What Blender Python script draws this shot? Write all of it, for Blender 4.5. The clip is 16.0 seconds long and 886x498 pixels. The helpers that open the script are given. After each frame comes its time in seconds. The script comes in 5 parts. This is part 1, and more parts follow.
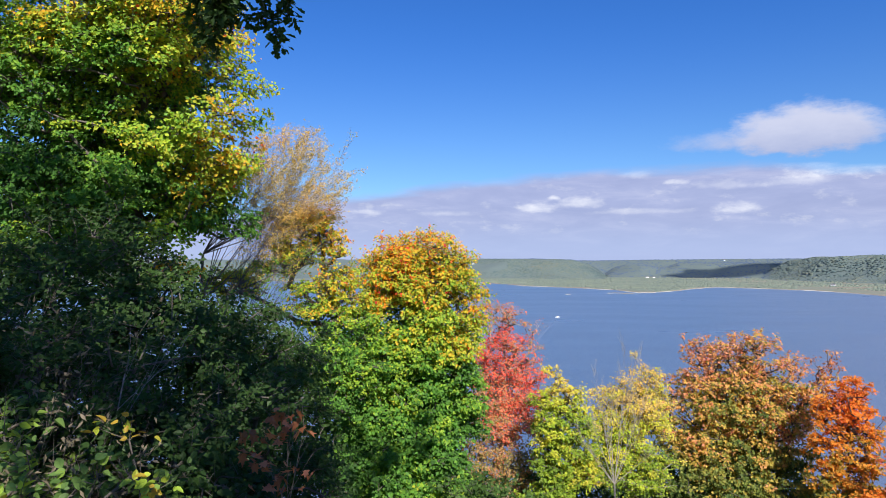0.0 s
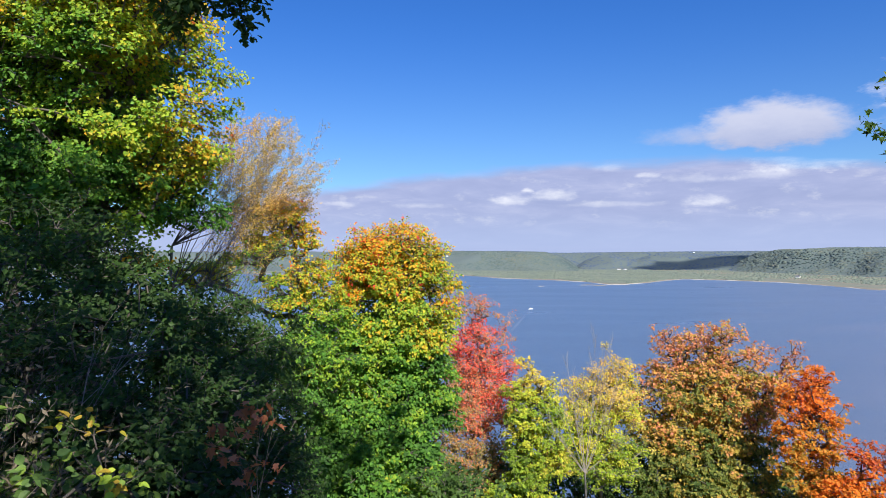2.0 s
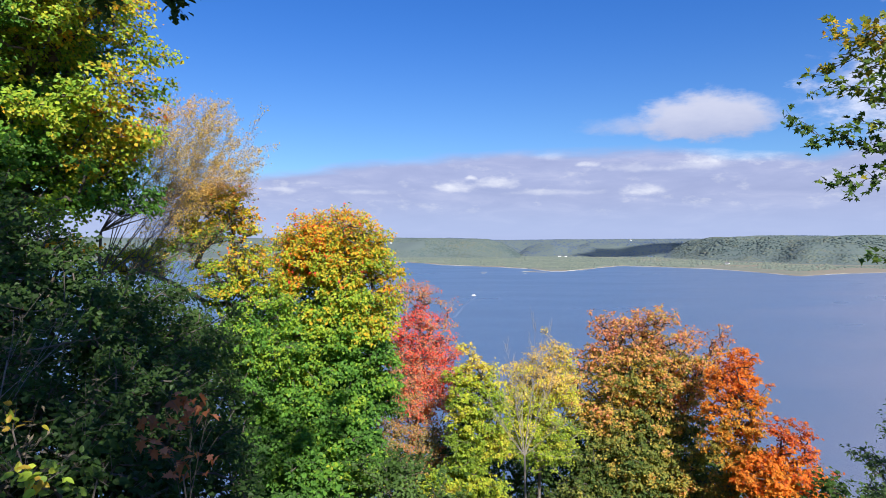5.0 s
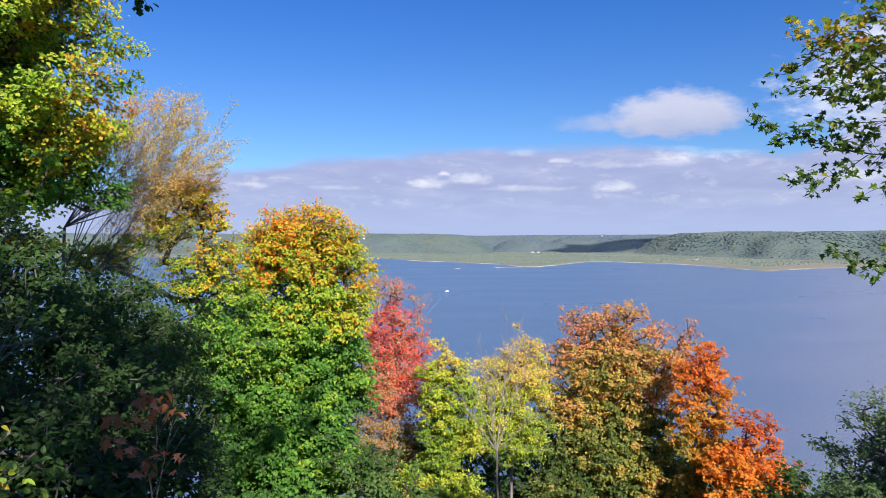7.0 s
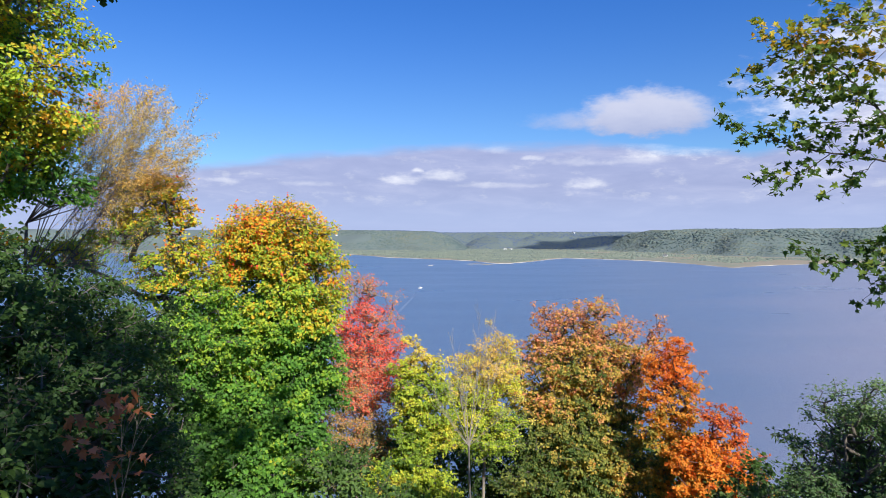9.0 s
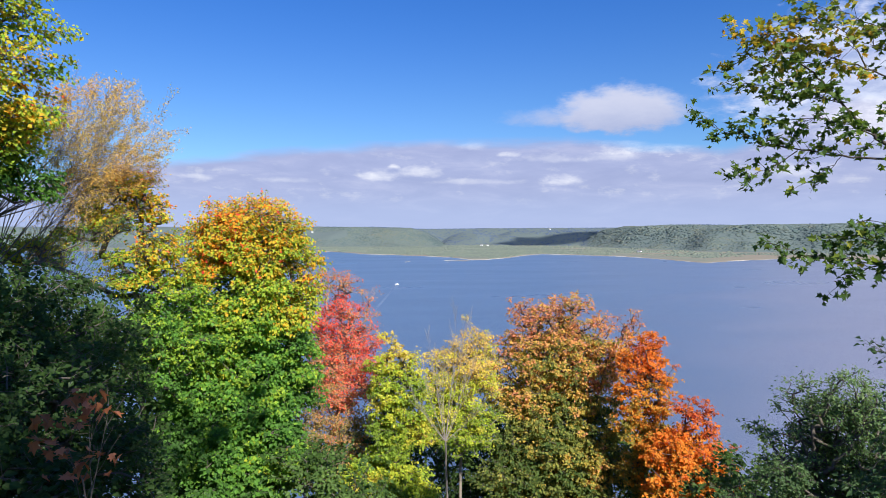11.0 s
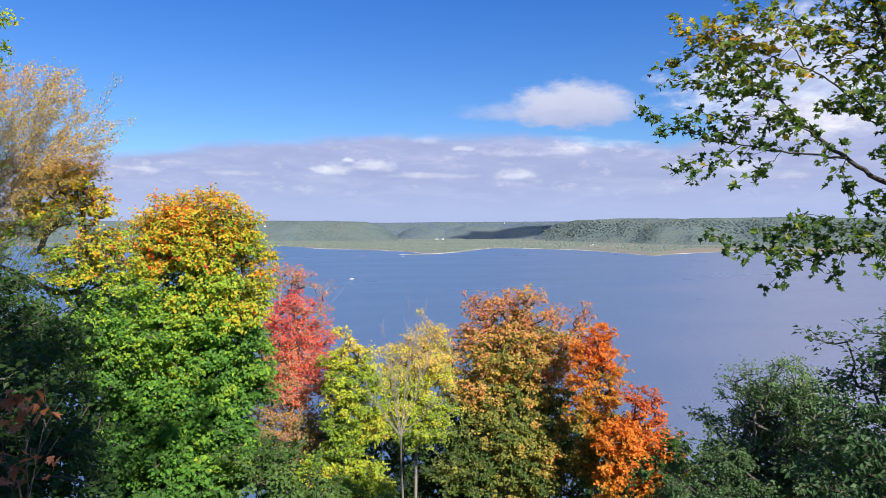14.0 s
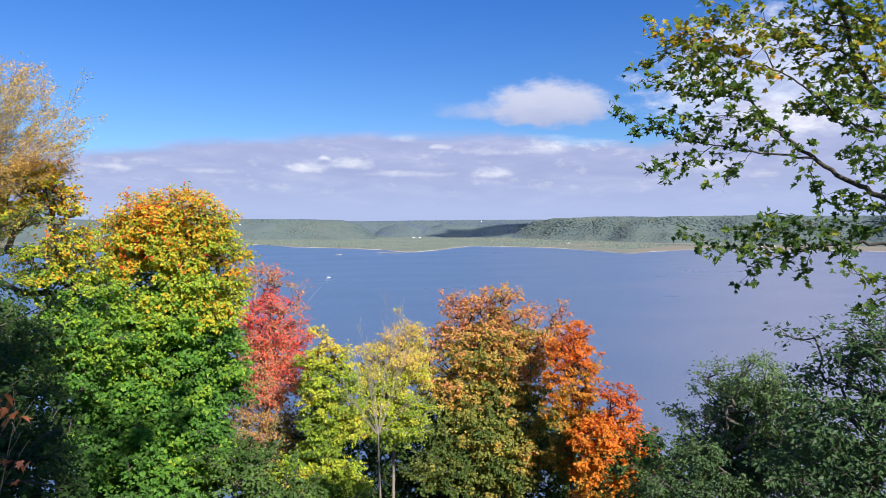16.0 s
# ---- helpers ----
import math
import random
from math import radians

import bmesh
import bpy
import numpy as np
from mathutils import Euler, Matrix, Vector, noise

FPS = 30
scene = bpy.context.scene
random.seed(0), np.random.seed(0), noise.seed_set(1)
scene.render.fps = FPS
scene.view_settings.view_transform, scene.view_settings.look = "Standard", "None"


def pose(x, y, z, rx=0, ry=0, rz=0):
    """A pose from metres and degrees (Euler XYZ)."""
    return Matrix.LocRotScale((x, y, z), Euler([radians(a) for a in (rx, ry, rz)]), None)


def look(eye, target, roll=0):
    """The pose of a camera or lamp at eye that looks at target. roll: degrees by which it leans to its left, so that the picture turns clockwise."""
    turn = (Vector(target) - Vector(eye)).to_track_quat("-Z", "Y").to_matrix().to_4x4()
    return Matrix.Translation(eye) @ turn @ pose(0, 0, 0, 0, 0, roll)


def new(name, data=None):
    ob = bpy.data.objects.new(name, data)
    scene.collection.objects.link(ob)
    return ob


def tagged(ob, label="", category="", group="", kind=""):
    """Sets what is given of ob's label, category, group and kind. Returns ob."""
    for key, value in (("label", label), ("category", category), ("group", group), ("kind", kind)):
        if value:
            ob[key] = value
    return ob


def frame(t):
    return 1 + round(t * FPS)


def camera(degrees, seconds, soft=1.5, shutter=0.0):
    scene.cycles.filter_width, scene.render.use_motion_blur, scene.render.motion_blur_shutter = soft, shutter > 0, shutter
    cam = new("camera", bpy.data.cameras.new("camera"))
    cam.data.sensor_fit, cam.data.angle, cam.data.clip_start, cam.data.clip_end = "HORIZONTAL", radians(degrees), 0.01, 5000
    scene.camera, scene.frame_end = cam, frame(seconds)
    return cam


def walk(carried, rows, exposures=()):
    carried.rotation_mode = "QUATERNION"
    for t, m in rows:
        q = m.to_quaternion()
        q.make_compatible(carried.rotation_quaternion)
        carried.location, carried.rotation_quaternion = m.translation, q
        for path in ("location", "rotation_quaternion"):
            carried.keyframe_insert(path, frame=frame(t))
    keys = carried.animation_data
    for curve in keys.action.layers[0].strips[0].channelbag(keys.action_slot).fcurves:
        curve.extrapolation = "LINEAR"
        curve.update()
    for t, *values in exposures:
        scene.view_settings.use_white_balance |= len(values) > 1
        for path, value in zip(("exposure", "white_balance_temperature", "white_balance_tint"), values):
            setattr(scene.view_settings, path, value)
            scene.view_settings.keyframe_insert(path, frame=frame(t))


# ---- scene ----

# ---------------------------------------------------------------- camera
cam = camera(69.7, 16.0, soft=0.8)
EYE = Vector((0.0, 0.0, 100.0))          # eye height, 1.6 m over the bluff top, 100 m over the lake
PATH = [
    (0.0, 0.000, 0.000, 0.000, -0.00, 1.10, -0.00), (0.5, 0.006, 0.003, 0.002, -0.55, 0.91, -0.02),
    (1.0, 0.011, 0.006, 0.002, -1.13, 0.72, -0.08), (1.5, 0.015, 0.008, -0.000, -1.66, 0.54, -0.03),
    (2.0, 0.020, 0.009, -0.002, -2.34, 0.40, -0.02), (2.5, 0.027, 0.010, -0.002, -3.14, 0.19, -0.04),
    (3.0, 0.032, 0.013, -0.002, -3.89, -0.03, -0.03), (3.5, 0.036, 0.016, -0.003, -4.77, -0.20, -0.03),
    (4.0, 0.043, 0.018, -0.003, -5.75, -0.40, -0.07), (6.5, 0.063, 0.012, -0.002, -9.26, -1.10, -0.22),
    (7.0, 0.071, 0.012, -0.003, -9.81, -1.14, -0.19), (7.5, 0.077, 0.013, -0.004, -10.35, -1.23, -0.27),
    (8.0, 0.080, 0.012, -0.004, -11.03, -1.31, -0.28), (8.5, 0.083, 0.010, -0.003, -11.69, -1.39, -0.32),
    (9.0, 0.087, 0.010, -0.003, -12.21, -1.43, -0.30), (11.5, 0.107, 0.020, -0.014, -14.88, -1.83, -0.11),
    (12.0, 0.113, 0.022, -0.015, -15.47, -1.92, -0.04), (12.5, 0.118, 0.025, -0.015, -16.14, -2.07, 0.01),
    (13.0, 0.123, 0.028, -0.016, -16.86, -2.16, -0.02), (13.5, 0.125, 0.029, -0.018, -17.65, -2.26, -0.08),
    (14.0, 0.124, 0.027, -0.017, -18.35, -2.28, -0.10), (14.5, 0.124, 0.022, -0.015, -18.90, -2.31, -0.12),
    (15.0, 0.121, 0.020, -0.014, -19.41, -2.35, -0.12), (15.5, 0.120, 0.019, -0.012, -19.89, -2.38, -0.08),
    (16.0, 0.123, 0.017, -0.009, -20.41, -2.43, -0.05),
]
walk(cam, [(t, pose(x, y, EYE.z + z, 90 + pitch, roll, yaw)) for t, x, y, z, yaw, pitch, roll in PATH], [(0.0, 0.78)])

# ---------------------------------------------------------------- light
SUN_AZ, SUN_EL = 165.0, 41.0             # clockwise from +y, above the horizon
sun = new("sun", bpy.data.lights.new("sun", "SUN"))
sun.data.energy, sun.data.angle, sun.data.color = 5.0, radians(0.55), (1.0, 0.95, 0.86)
_d = Vector((math.sin(radians(SUN_AZ)) * math.cos(radians(SUN_EL)), math.cos(radians(SUN_AZ)) * math.cos(radians(SUN_EL)), math.sin(radians(SUN_EL))))
sun.matrix_world = look(_d * 60 + EYE, EYE)


class Nodes:
    """Short hand for building a node tree."""

    def __init__(self, tree):
        self.t = tree
        tree.nodes.clear()

    def add(self, kind, inputs=(), **props):
        n = self.t.nodes.new(kind)
        for k, v in props.items():
            setattr(n, k, v)
        for k, v in dict(inputs).items():
            if isinstance(v, bpy.types.NodeSocket):
                self.t.links.new(v, n.inputs[k])
            else:
                n.inputs[k].default_value = v
        return n

    def math(self, op, a, b=0.0, c=0.0, clamp=False):
        return self.add("ShaderNodeMath", {0: a, 1: b, 2: c}, operation=op, use_clamp=clamp).outputs[0]

    def mix(self, fac, a, b, blend="MIX"):
        n = self.add("ShaderNodeMix", {0: fac, 6: a, 7: b}, data_type="RGBA", blend_type=blend)
        return n.outputs[2]

    def step(self, x, lo, hi):
        return self.add("ShaderNodeMapRange", {0: x, 1: lo, 2: hi, 3: 0.0, 4: 1.0}, interpolation_type="SMOOTHSTEP").outputs[0]

    def ramp(self, fac, stops):
        n = self.add("ShaderNodeValToRGB", {0: fac})
        e = n.color_ramp.elements
        while len(e) < len(stops):
            e.new(0.5)
        for el, (p, c) in zip(e, stops):
            el.position, el.color = p, (*c, 1)
        return n.outputs[0]

    def noise(self, vec, scale, detail=4.0, rough=0.55, dist=0.0):
        return self.add("ShaderNodeTexNoise", {"Vector": vec, "Scale": scale, "Detail": detail, "Roughness": rough, "Distortion": dist}).outputs[0]


def build_world():
    w = bpy.data.worlds.new("sky")
    w.use_nodes = True
    scene.world = w
    n = Nodes(w.node_tree)
    sky = n.add("ShaderNodeTexSky", sky_type="NISHITA", sun_disc=False, sun_elevation=radians(SUN_EL), sun_rotation=radians(SUN_AZ),
                altitude=250.0, air_density=1.0, dust_density=0.15, ozone_density=3.0).outputs[0]
    co = n.add("ShaderNodeTexCoord").outputs["Generated"]
    xyz = n.add("ShaderNodeSeparateXYZ", {0: co}).outputs
    az = n.math("ARCTAN2", xyz[0], xyz[1])
    el = n.math("ARCSINE", xyz[2])
    deg = 180 / math.pi
    azd, eld = n.math("MULTIPLY", az, deg), n.math("MULTIPLY", el, deg)
    blue = n.mix(1.0, sky, n.mix(n.step(eld, 3.0, 23.0), (0.52, 0.74, 1.02, 1), (0.265, 0.64, 1.22, 1)), "MULTIPLY")
    flat = n.add("ShaderNodeCombineXYZ", {0: n.math("MULTIPLY", azd, 0.10), 1: n.math("MULTIPLY", eld, 0.42), 2: 0.0}).outputs[0]
    puff = n.add("ShaderNodeCombineXYZ", {0: n.math("MULTIPLY", azd, 0.16), 1: n.math("MULTIPLY", eld, 0.36), 2: 3.7}).outputs[0]
    n_edge = n.noise(flat, 1.3, 5.0, 0.55)
    n_body = n.noise(flat, 1.9, 6.0, 0.58, 0.4)
    n_puff = n.noise(puff, 2.6, 8.0, 0.62)
    # the bank of cloud over the far shore: its upper edge climbs slowly to the right
    arch = n.math("SUBTRACT", azd, 18.0)
    edge = n.math("ADD", n.math("MULTIPLY_ADD", n.math("MULTIPLY", arch, arch), -0.0033, 7.9), n.math("MULTIPLY", n.math("SUBTRACT", n_edge, 0.5), 1.7))
    edge = n.math("ADD", edge, n.math("MULTIPLY", n.step(azd, 37.0, 48.0), 5.0))
    bank = n.step(n.math("SUBTRACT", edge, eld), -0.35, 0.75)
    # one loose cloud above it
    warp = n.add("ShaderNodeTexNoise", {"Vector": puff, "Scale": 3.4, "Detail": 5.0, "Roughness": 0.6}).outputs["Color"]
    wxy = n.add("ShaderNodeSeparateXYZ", {0: warp}).outputs

    def heap(a, e, w, h, rough, bend=1.6):
        ex = n.math("DIVIDE", n.math("ADD", n.math("SUBTRACT", azd, a), n.math("MULTIPLY", n.math("SUBTRACT", wxy[0], 0.5), w * bend)), w)
        ey = n.math("DIVIDE", n.math("ADD", n.math("SUBTRACT", eld, e), n.math("MULTIPLY", n.math("SUBTRACT", wxy[1], 0.5), h * bend)), h)
        # flat below, heaped above
        ey2 = n.math("MULTIPLY", ey, n.math("MULTIPLY_ADD", n.step(ey, 0.1, -0.1), 0.9, 1.0))
        rr = n.math("ADD", n.math("MULTIPLY", ex, ex), n.math("MULTIPLY", ey2, ey2))
        return ey, n.math("ADD", n.math("SUBTRACT", 1.0, rr), n.math("MULTIPLY", n.math("SUBTRACT", n_puff, 0.5), rough))

    ey, blob = heap(29.8, 9.7, 6.5, 3.0, 0.55, 0.5)
    _, tail = heap(23.9, 9.6, 5.0, 1.3, 1.0, 0.6)
    blob = n.math("MAXIMUM", blob, n.math("MULTIPLY", tail, 0.45))
    single = n.step(blob, 0.0, 0.72)
    # thin veil higher up
    body = n.ramp(n_body, [(0.28, (0.255, 0.285, 0.46)), (0.52, (0.290, 0.318, 0.495)), (0.74, (0.36, 0.38, 0.54))])
    lowhaze = n.step(eld, 4.4, 0.6)
    body = n.mix(n.math("MULTIPLY", lowhaze, 0.75), body, (0.300, 0.360, 0.575, 1))
    white = n.math("MULTIPLY", n.step(n_puff, 0.55, 0.72), n.math("MULTIPLY", n.step(eld, 1.8, 3.4), n.step(eld, 9.0, 5.5)))
    body = n.mix(n.math("MULTIPLY", white, 0.30), body, (0.60, 0.60, 0.64, 1))
    for a, e, w, h, k in ((32.0, 7.0, 4.4, 1.3, 1.4), (29.5, 6.2, 3.0, 0.7, 0.5), (8.6, 4.6, 1.7, 0.8, 0.8), (12.2, 5.0, 2.4, 0.7, 0.6), (9.8, 5.5, 0.6, 0.4, 0.9), (24.8, 4.2, 2.0, 0.75, 0.8), (20.2, 6.6, 1.0, 0.35, 0.7), (24.0, 6.2, 4.0, 0.6, 0.4), (17.0, 7.4, 1.6, 0.6, 0.5), (-6.5, 4.3, 1.6, 0.35, 0.4), (0.5, 4.2, 3.0, 0.4, 0.35), (17.0, 4.2, 5.0, 0.4, 0.35), (42.0, 4.6, 4.0, 0.9, 0.5), (49.0, 7.4, 5.5, 1.8, 0.8)):
        up, bright = heap(a, e, w * 1.15, h * 1.1, 2.2, 1.1)
        body = n.mix(n.math("MULTIPLY", n.step(bright, 0.0, 1.4), n.math("MULTIPLY", n.step(up, -0.8, 0.3), k)), body, (0.68, 0.68, 0.72, 1))
    _, tower = heap(47.0, 10.5, 11.0, 7.0, 1.2, 0.8)
    bright_side = n.step(tower, 0.0, 0.9)
    lone = n.mix(n.step(ey, -0.7, 0.6), (0.30, 0.32, 0.46, 1), (0.50, 0.50, 0.585, 1))
    scaled = n.add("ShaderNodeVectorMath", {0: blue, "Scale": SKY_GAIN}, operation="SCALE").outputs[0]
    col = n.mix(n.math("MULTIPLY", bank, 0.93), scaled, body)
    col = n.mix(n.math("MULTIPLY", single, 0.82), col, lone)
    col = n.mix(n.math("MULTIPLY", bright_side, 0.66), col, n.mix(n.step(n_puff, 0.35, 0.7), (0.44, 0.45, 0.58, 1), (0.72, 0.72, 0.78, 1)))
    bg = n.add("ShaderNodeBackground", {"Color": col, "Strength": 0.88})
    n.add("ShaderNodeOutputWorld", {0: bg.outputs[0]})


SKY_GAIN = 0.085
build_world()

# ---------------------------------------------------------------- materials


def material(name):
    m = bpy.data.materials.new(name)
    m.use_nodes = True
    return m, Nodes(m.node_tree)


def leaf_material(name, stops, gloss=0.48, through_light=0.48, random_shift=0.17):
    """Leaf: the ramp runs along how far the leaf has turned and the shade painted in; each leaf differs a little."""
    m, n = material(name)
    turn = n.add("ShaderNodeAttribute", attribute_name="turn").outputs["Fac"]
    rnd = n.add("ShaderNodeNewGeometry").outputs["Random Per Island"]
    f = n.math("ADD", turn, n.math("MULTIPLY", n.math("SUBTRACT", rnd, 0.5), random_shift), clamp=True)
    col = n.ramp(f, stops)
    co = n.add("ShaderNodeTexCoord").outputs["Object"]
    fleck = n.noise(co, 45.0, 2.0)
    val = n.math("ADD", n.math("MULTIPLY_ADD", n.math("FRACT", n.math("MULTIPLY", rnd, 17.3)), 0.50, 0.84), n.math("MULTIPLY", fleck, 0.26))
    col = n.add("ShaderNodeHueSaturation", {"Hue": 0.5, "Saturation": 1.0, "Value": val, "Color": col}).outputs[0]
    p = n.add("ShaderNodeBsdfPrincipled", {"Base Color": col, "Roughness": gloss, "Specular IOR Level": 0.16})
    warm = n.mix(1.0, col, (1.15, 1.1, 0.55, 1), "MULTIPLY")
    tr = n.add("ShaderNodeBsdfTranslucent", {"Color": warm})
    mx = n.add("ShaderNodeMixShader", {0: through_light, 1: p.outputs[0], 2: tr.outputs[0]})
    n.add("ShaderNodeOutputMaterial", {0: mx.outputs[0]})
    return m


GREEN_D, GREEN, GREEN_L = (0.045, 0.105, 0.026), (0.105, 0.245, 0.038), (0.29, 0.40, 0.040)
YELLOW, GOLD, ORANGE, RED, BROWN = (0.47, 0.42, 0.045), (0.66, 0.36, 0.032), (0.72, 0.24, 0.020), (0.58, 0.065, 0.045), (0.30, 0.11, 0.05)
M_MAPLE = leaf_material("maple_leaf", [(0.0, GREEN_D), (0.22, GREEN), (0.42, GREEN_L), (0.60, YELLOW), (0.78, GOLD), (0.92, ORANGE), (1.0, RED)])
M_RED = leaf_material("red_leaf", [(0.0, (0.10, 0.15, 0.04)), (0.25, (0.34, 0.26, 0.09)), (0.5, (0.52, 0.27, 0.13)), (0.8, (0.70, 0.20, 0.125)), (1.0, (0.66, 0.085, 0.065))])
M_GOLD = leaf_material("golden_leaf", [(0.0, GREEN), (0.3, (0.42, 0.35, 0.10)), (0.6, (0.56, 0.40, 0.13)), (1.0, (0.66, 0.35, 0.07))])
M_LIME = leaf_material("yellow_green_leaf", [(0.0, (0.075, 0.14, 0.028)), (0.35, (0.26, 0.36, 0.04)), (0.6, (0.52, 0.51, 0.055)), (0.8, (0.60, 0.49, 0.10)), (1.0, (0.60, 0.42, 0.13))])
M_RUST = leaf_material("rust_leaf", [(0.0, (0.065, 0.11, 0.028)), (0.25, (0.22, 0.24, 0.055)), (0.45, (0.52, 0.36, 0.070)), (0.65, (0.66, 0.33, 0.13)), (0.85, (0.66, 0.27, 0.16)), (1.0, BROWN)])
M_FIRE = leaf_material("flame_leaf", [(0.0, (0.10, 0.12, 0.03)), (0.18, (0.26, 0.22, 0.04)), (0.38, (0.60, 0.26, 0.035)), (0.7, (0.66, 0.21, 0.032)), (1.0, (0.40, 0.09, 0.05))])
# Low stops: green darkened to stand in for canopy shade.
M_DEEP = leaf_material("shade_green_leaf", [(0.0, (0.030, 0.062, 0.018)), (0.35, (0.054, 0.104, 0.024)), (0.7, (0.125, 0.205, 0.058)), (0.9, GREEN_L), (1.0, (0.42, 0.28, 0.04))])
M_SLOPE = leaf_material("grey_green_leaf", [(0.0, (0.034, 0.068, 0.028)), (0.4, (0.060, 0.112, 0.046)), (0.7, (0.120, 0.200, 0.080)), (1.0, (0.21, 0.29, 0.12))], 0.42)
# Greens kept dark: the boughs' backlit shade is put into the leaf colour.
M_OVER = leaf_material("bough_leaf", [(0.0, (0.038, 0.075, 0.020)), (0.3, (0.065, 0.120, 0.028)), (0.45, (0.17, 0.23, 0.040)), (0.6, (0.42, 0.33, 0.04)), (0.8, (0.55, 0.25, 0.04)), (1.0, (0.5, 0.14, 0.03))])


def bark_material(name, a, b):
    m, n = material(name)
    co = n.add("ShaderNodeTexCoord").outputs["Object"]
    st = n.add("ShaderNodeMapping", {"Vector": co, "Scale": (1.0, 1.0, 0.22)}).outputs[0]
    g = n.noise(st, 38.0, 5.0, 0.65)
    big = n.noise(co, 2.3, 3.0)
    col = n.mix(n.math("MULTIPLY_ADD", big, 0.5, n.math("MULTIPLY", g, 0.5), clamp=True), (*a, 1), (*b, 1))
    bump = n.add("ShaderNodeBump", {"Strength": 0.7, "Distance": 0.02, "Height": g})
    p = n.add("ShaderNodeBsdfPrincipled", {"Base Color": col, "Roughness": 0.9, "Normal": bump.outputs[0]})
    n.add("ShaderNodeOutputMaterial", {0: p.outputs[0]})
    return m


M_BARK = bark_material("grey_brown_bark", (0.05, 0.042, 0.035), (0.16, 0.135, 0.11))
M_DARK = bark_material("dark_bark", (0.028, 0.024, 0.020), (0.085, 0.070, 0.056))
M_PALE = bark_material("pale_grey_bark", (0.17, 0.145, 0.115), (0.36, 0.32, 0.27))
M_TWIG = bark_material("mauve_grey_bark", (0.11, 0.095, 0.095), (0.24, 0.21, 0.20))


def ground_material():
    m, n = material("hillside_and_shore")
    co = n.add("ShaderNodeNewGeometry").outputs["Position"]
    z = n.add("ShaderNodeSeparateXYZ", {0: co}).outputs[2]
    fine, mid, big = n.noise(co, 6.0, 6.0, 0.65), n.noise(co, 0.11, 5.0), n.noise(co, 0.006, 4.0)
    litter = n.mix(fine, (0.07, 0.05, 0.03, 1), (0.17, 0.12, 0.06, 1))
    # Far hill ground greyed and blued: distance haze put into its colour.
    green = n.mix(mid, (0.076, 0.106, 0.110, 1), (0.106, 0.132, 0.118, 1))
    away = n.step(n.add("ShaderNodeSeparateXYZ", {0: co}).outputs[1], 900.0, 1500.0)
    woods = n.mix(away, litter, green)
    marsh = n.mix(n.noise(co, 0.02, 5.0), (0.22, 0.17, 0.13, 1), (0.17, 0.165, 0.115, 1))
    meadow = n.mix(n.noise(co, 0.012, 4.0), (0.125, 0.150, 0.118, 1), (0.165, 0.180, 0.130, 1))
    marsh = n.mix(n.math("MULTIPLY", n.step(z, 1.3, 2.6), n.step(n.add("ShaderNodeSeparateXYZ", {0: co}).outputs[0], 1500.0, 1250.0)), marsh, meadow)
    sand = n.mix(n.noise(co, 0.2, 3.0), (0.55, 0.47, 0.37, 1), (0.74, 0.68, 0.58, 1))
    low = n.mix(n.step(z, 3.6, 6.0), marsh, woods)
    strand = n.math("MULTIPLY", n.step(z, 0.80, 0.62), n.step(n.noise(co, 0.0045, 2.0), 0.44, 0.56))
    col = n.mix(strand, low, sand)
    bump = n.add("ShaderNodeBump", {"Strength": 0.6, "Distance": 0.06, "Height": fine})
    p = n.add("ShaderNodeBsdfPrincipled", {"Base Color": col, "Roughness": 0.95, "Normal": bump.outputs[0]})
    n.add("ShaderNodeOutputMaterial", {0: p.outputs[0]})
    return m


def water_material():
    m, n = material("lake_water")
    co = n.add("ShaderNodeNewGeometry").outputs["Position"]
    rip = n.noise(n.add("ShaderNodeMapping", {"Vector": co, "Rotation": (0, 0, 0.5), "Scale": (1.0, 0.45, 1.0)}).outputs[0], 0.55, 6.0, 0.7)
    swell = n.noise(n.add("ShaderNodeMapping", {"Vector": co, "Rotation": (0, 0, 0.35), "Scale": (0.35, 1.0, 1.0)}).outputs[0], 0.008, 4.0, 0.6)
    col = n.mix(swell, (0.060, 0.105, 0.190, 1), (0.090, 0.135, 0.210, 1))
    # Long lighter streaks mixed into the water colour.
    streaks = n.noise(n.add("ShaderNodeMapping", {"Vector": co, "Rotation": (0, 0, -0.28), "Scale": (0.0011, 0.016, 1.0)}).outputs[0], 1.0, 3.0, 0.55)
    col = n.mix(n.math("MULTIPLY", n.step(streaks, 0.62, 0.70), 0.30), col, (0.17, 0.22, 0.30, 1))
    pos = n.add("ShaderNodeSeparateXYZ", {0: co}).outputs
    # Paler lake to the right: glare and cloud reflection put into the colour.
    glare = n.step(n.math("ADD", n.math("DIVIDE", pos[0], n.math("MAXIMUM", pos[1], 50.0)), n.math("MULTIPLY", n.math("SUBTRACT", swell, 0.5), 0.5)), 0.40, 1.25)
    col = n.mix(glare, col, (0.175, 0.185, 0.255, 1))
    bump = n.add("ShaderNodeBump", {"Strength": 1.0, "Distance": 0.5, "Height": rip})
    p = n.add("ShaderNodeBsdfPrincipled", {"Base Color": col, "Roughness": n.math("MULTIPLY_ADD", swell, 0.22, 0.20), "IOR": 1.33, "Specular IOR Level": 0.75, "Normal": bump.outputs[0]})
    n.add("ShaderNodeOutputMaterial", {0: p.outputs[0]})
    return m


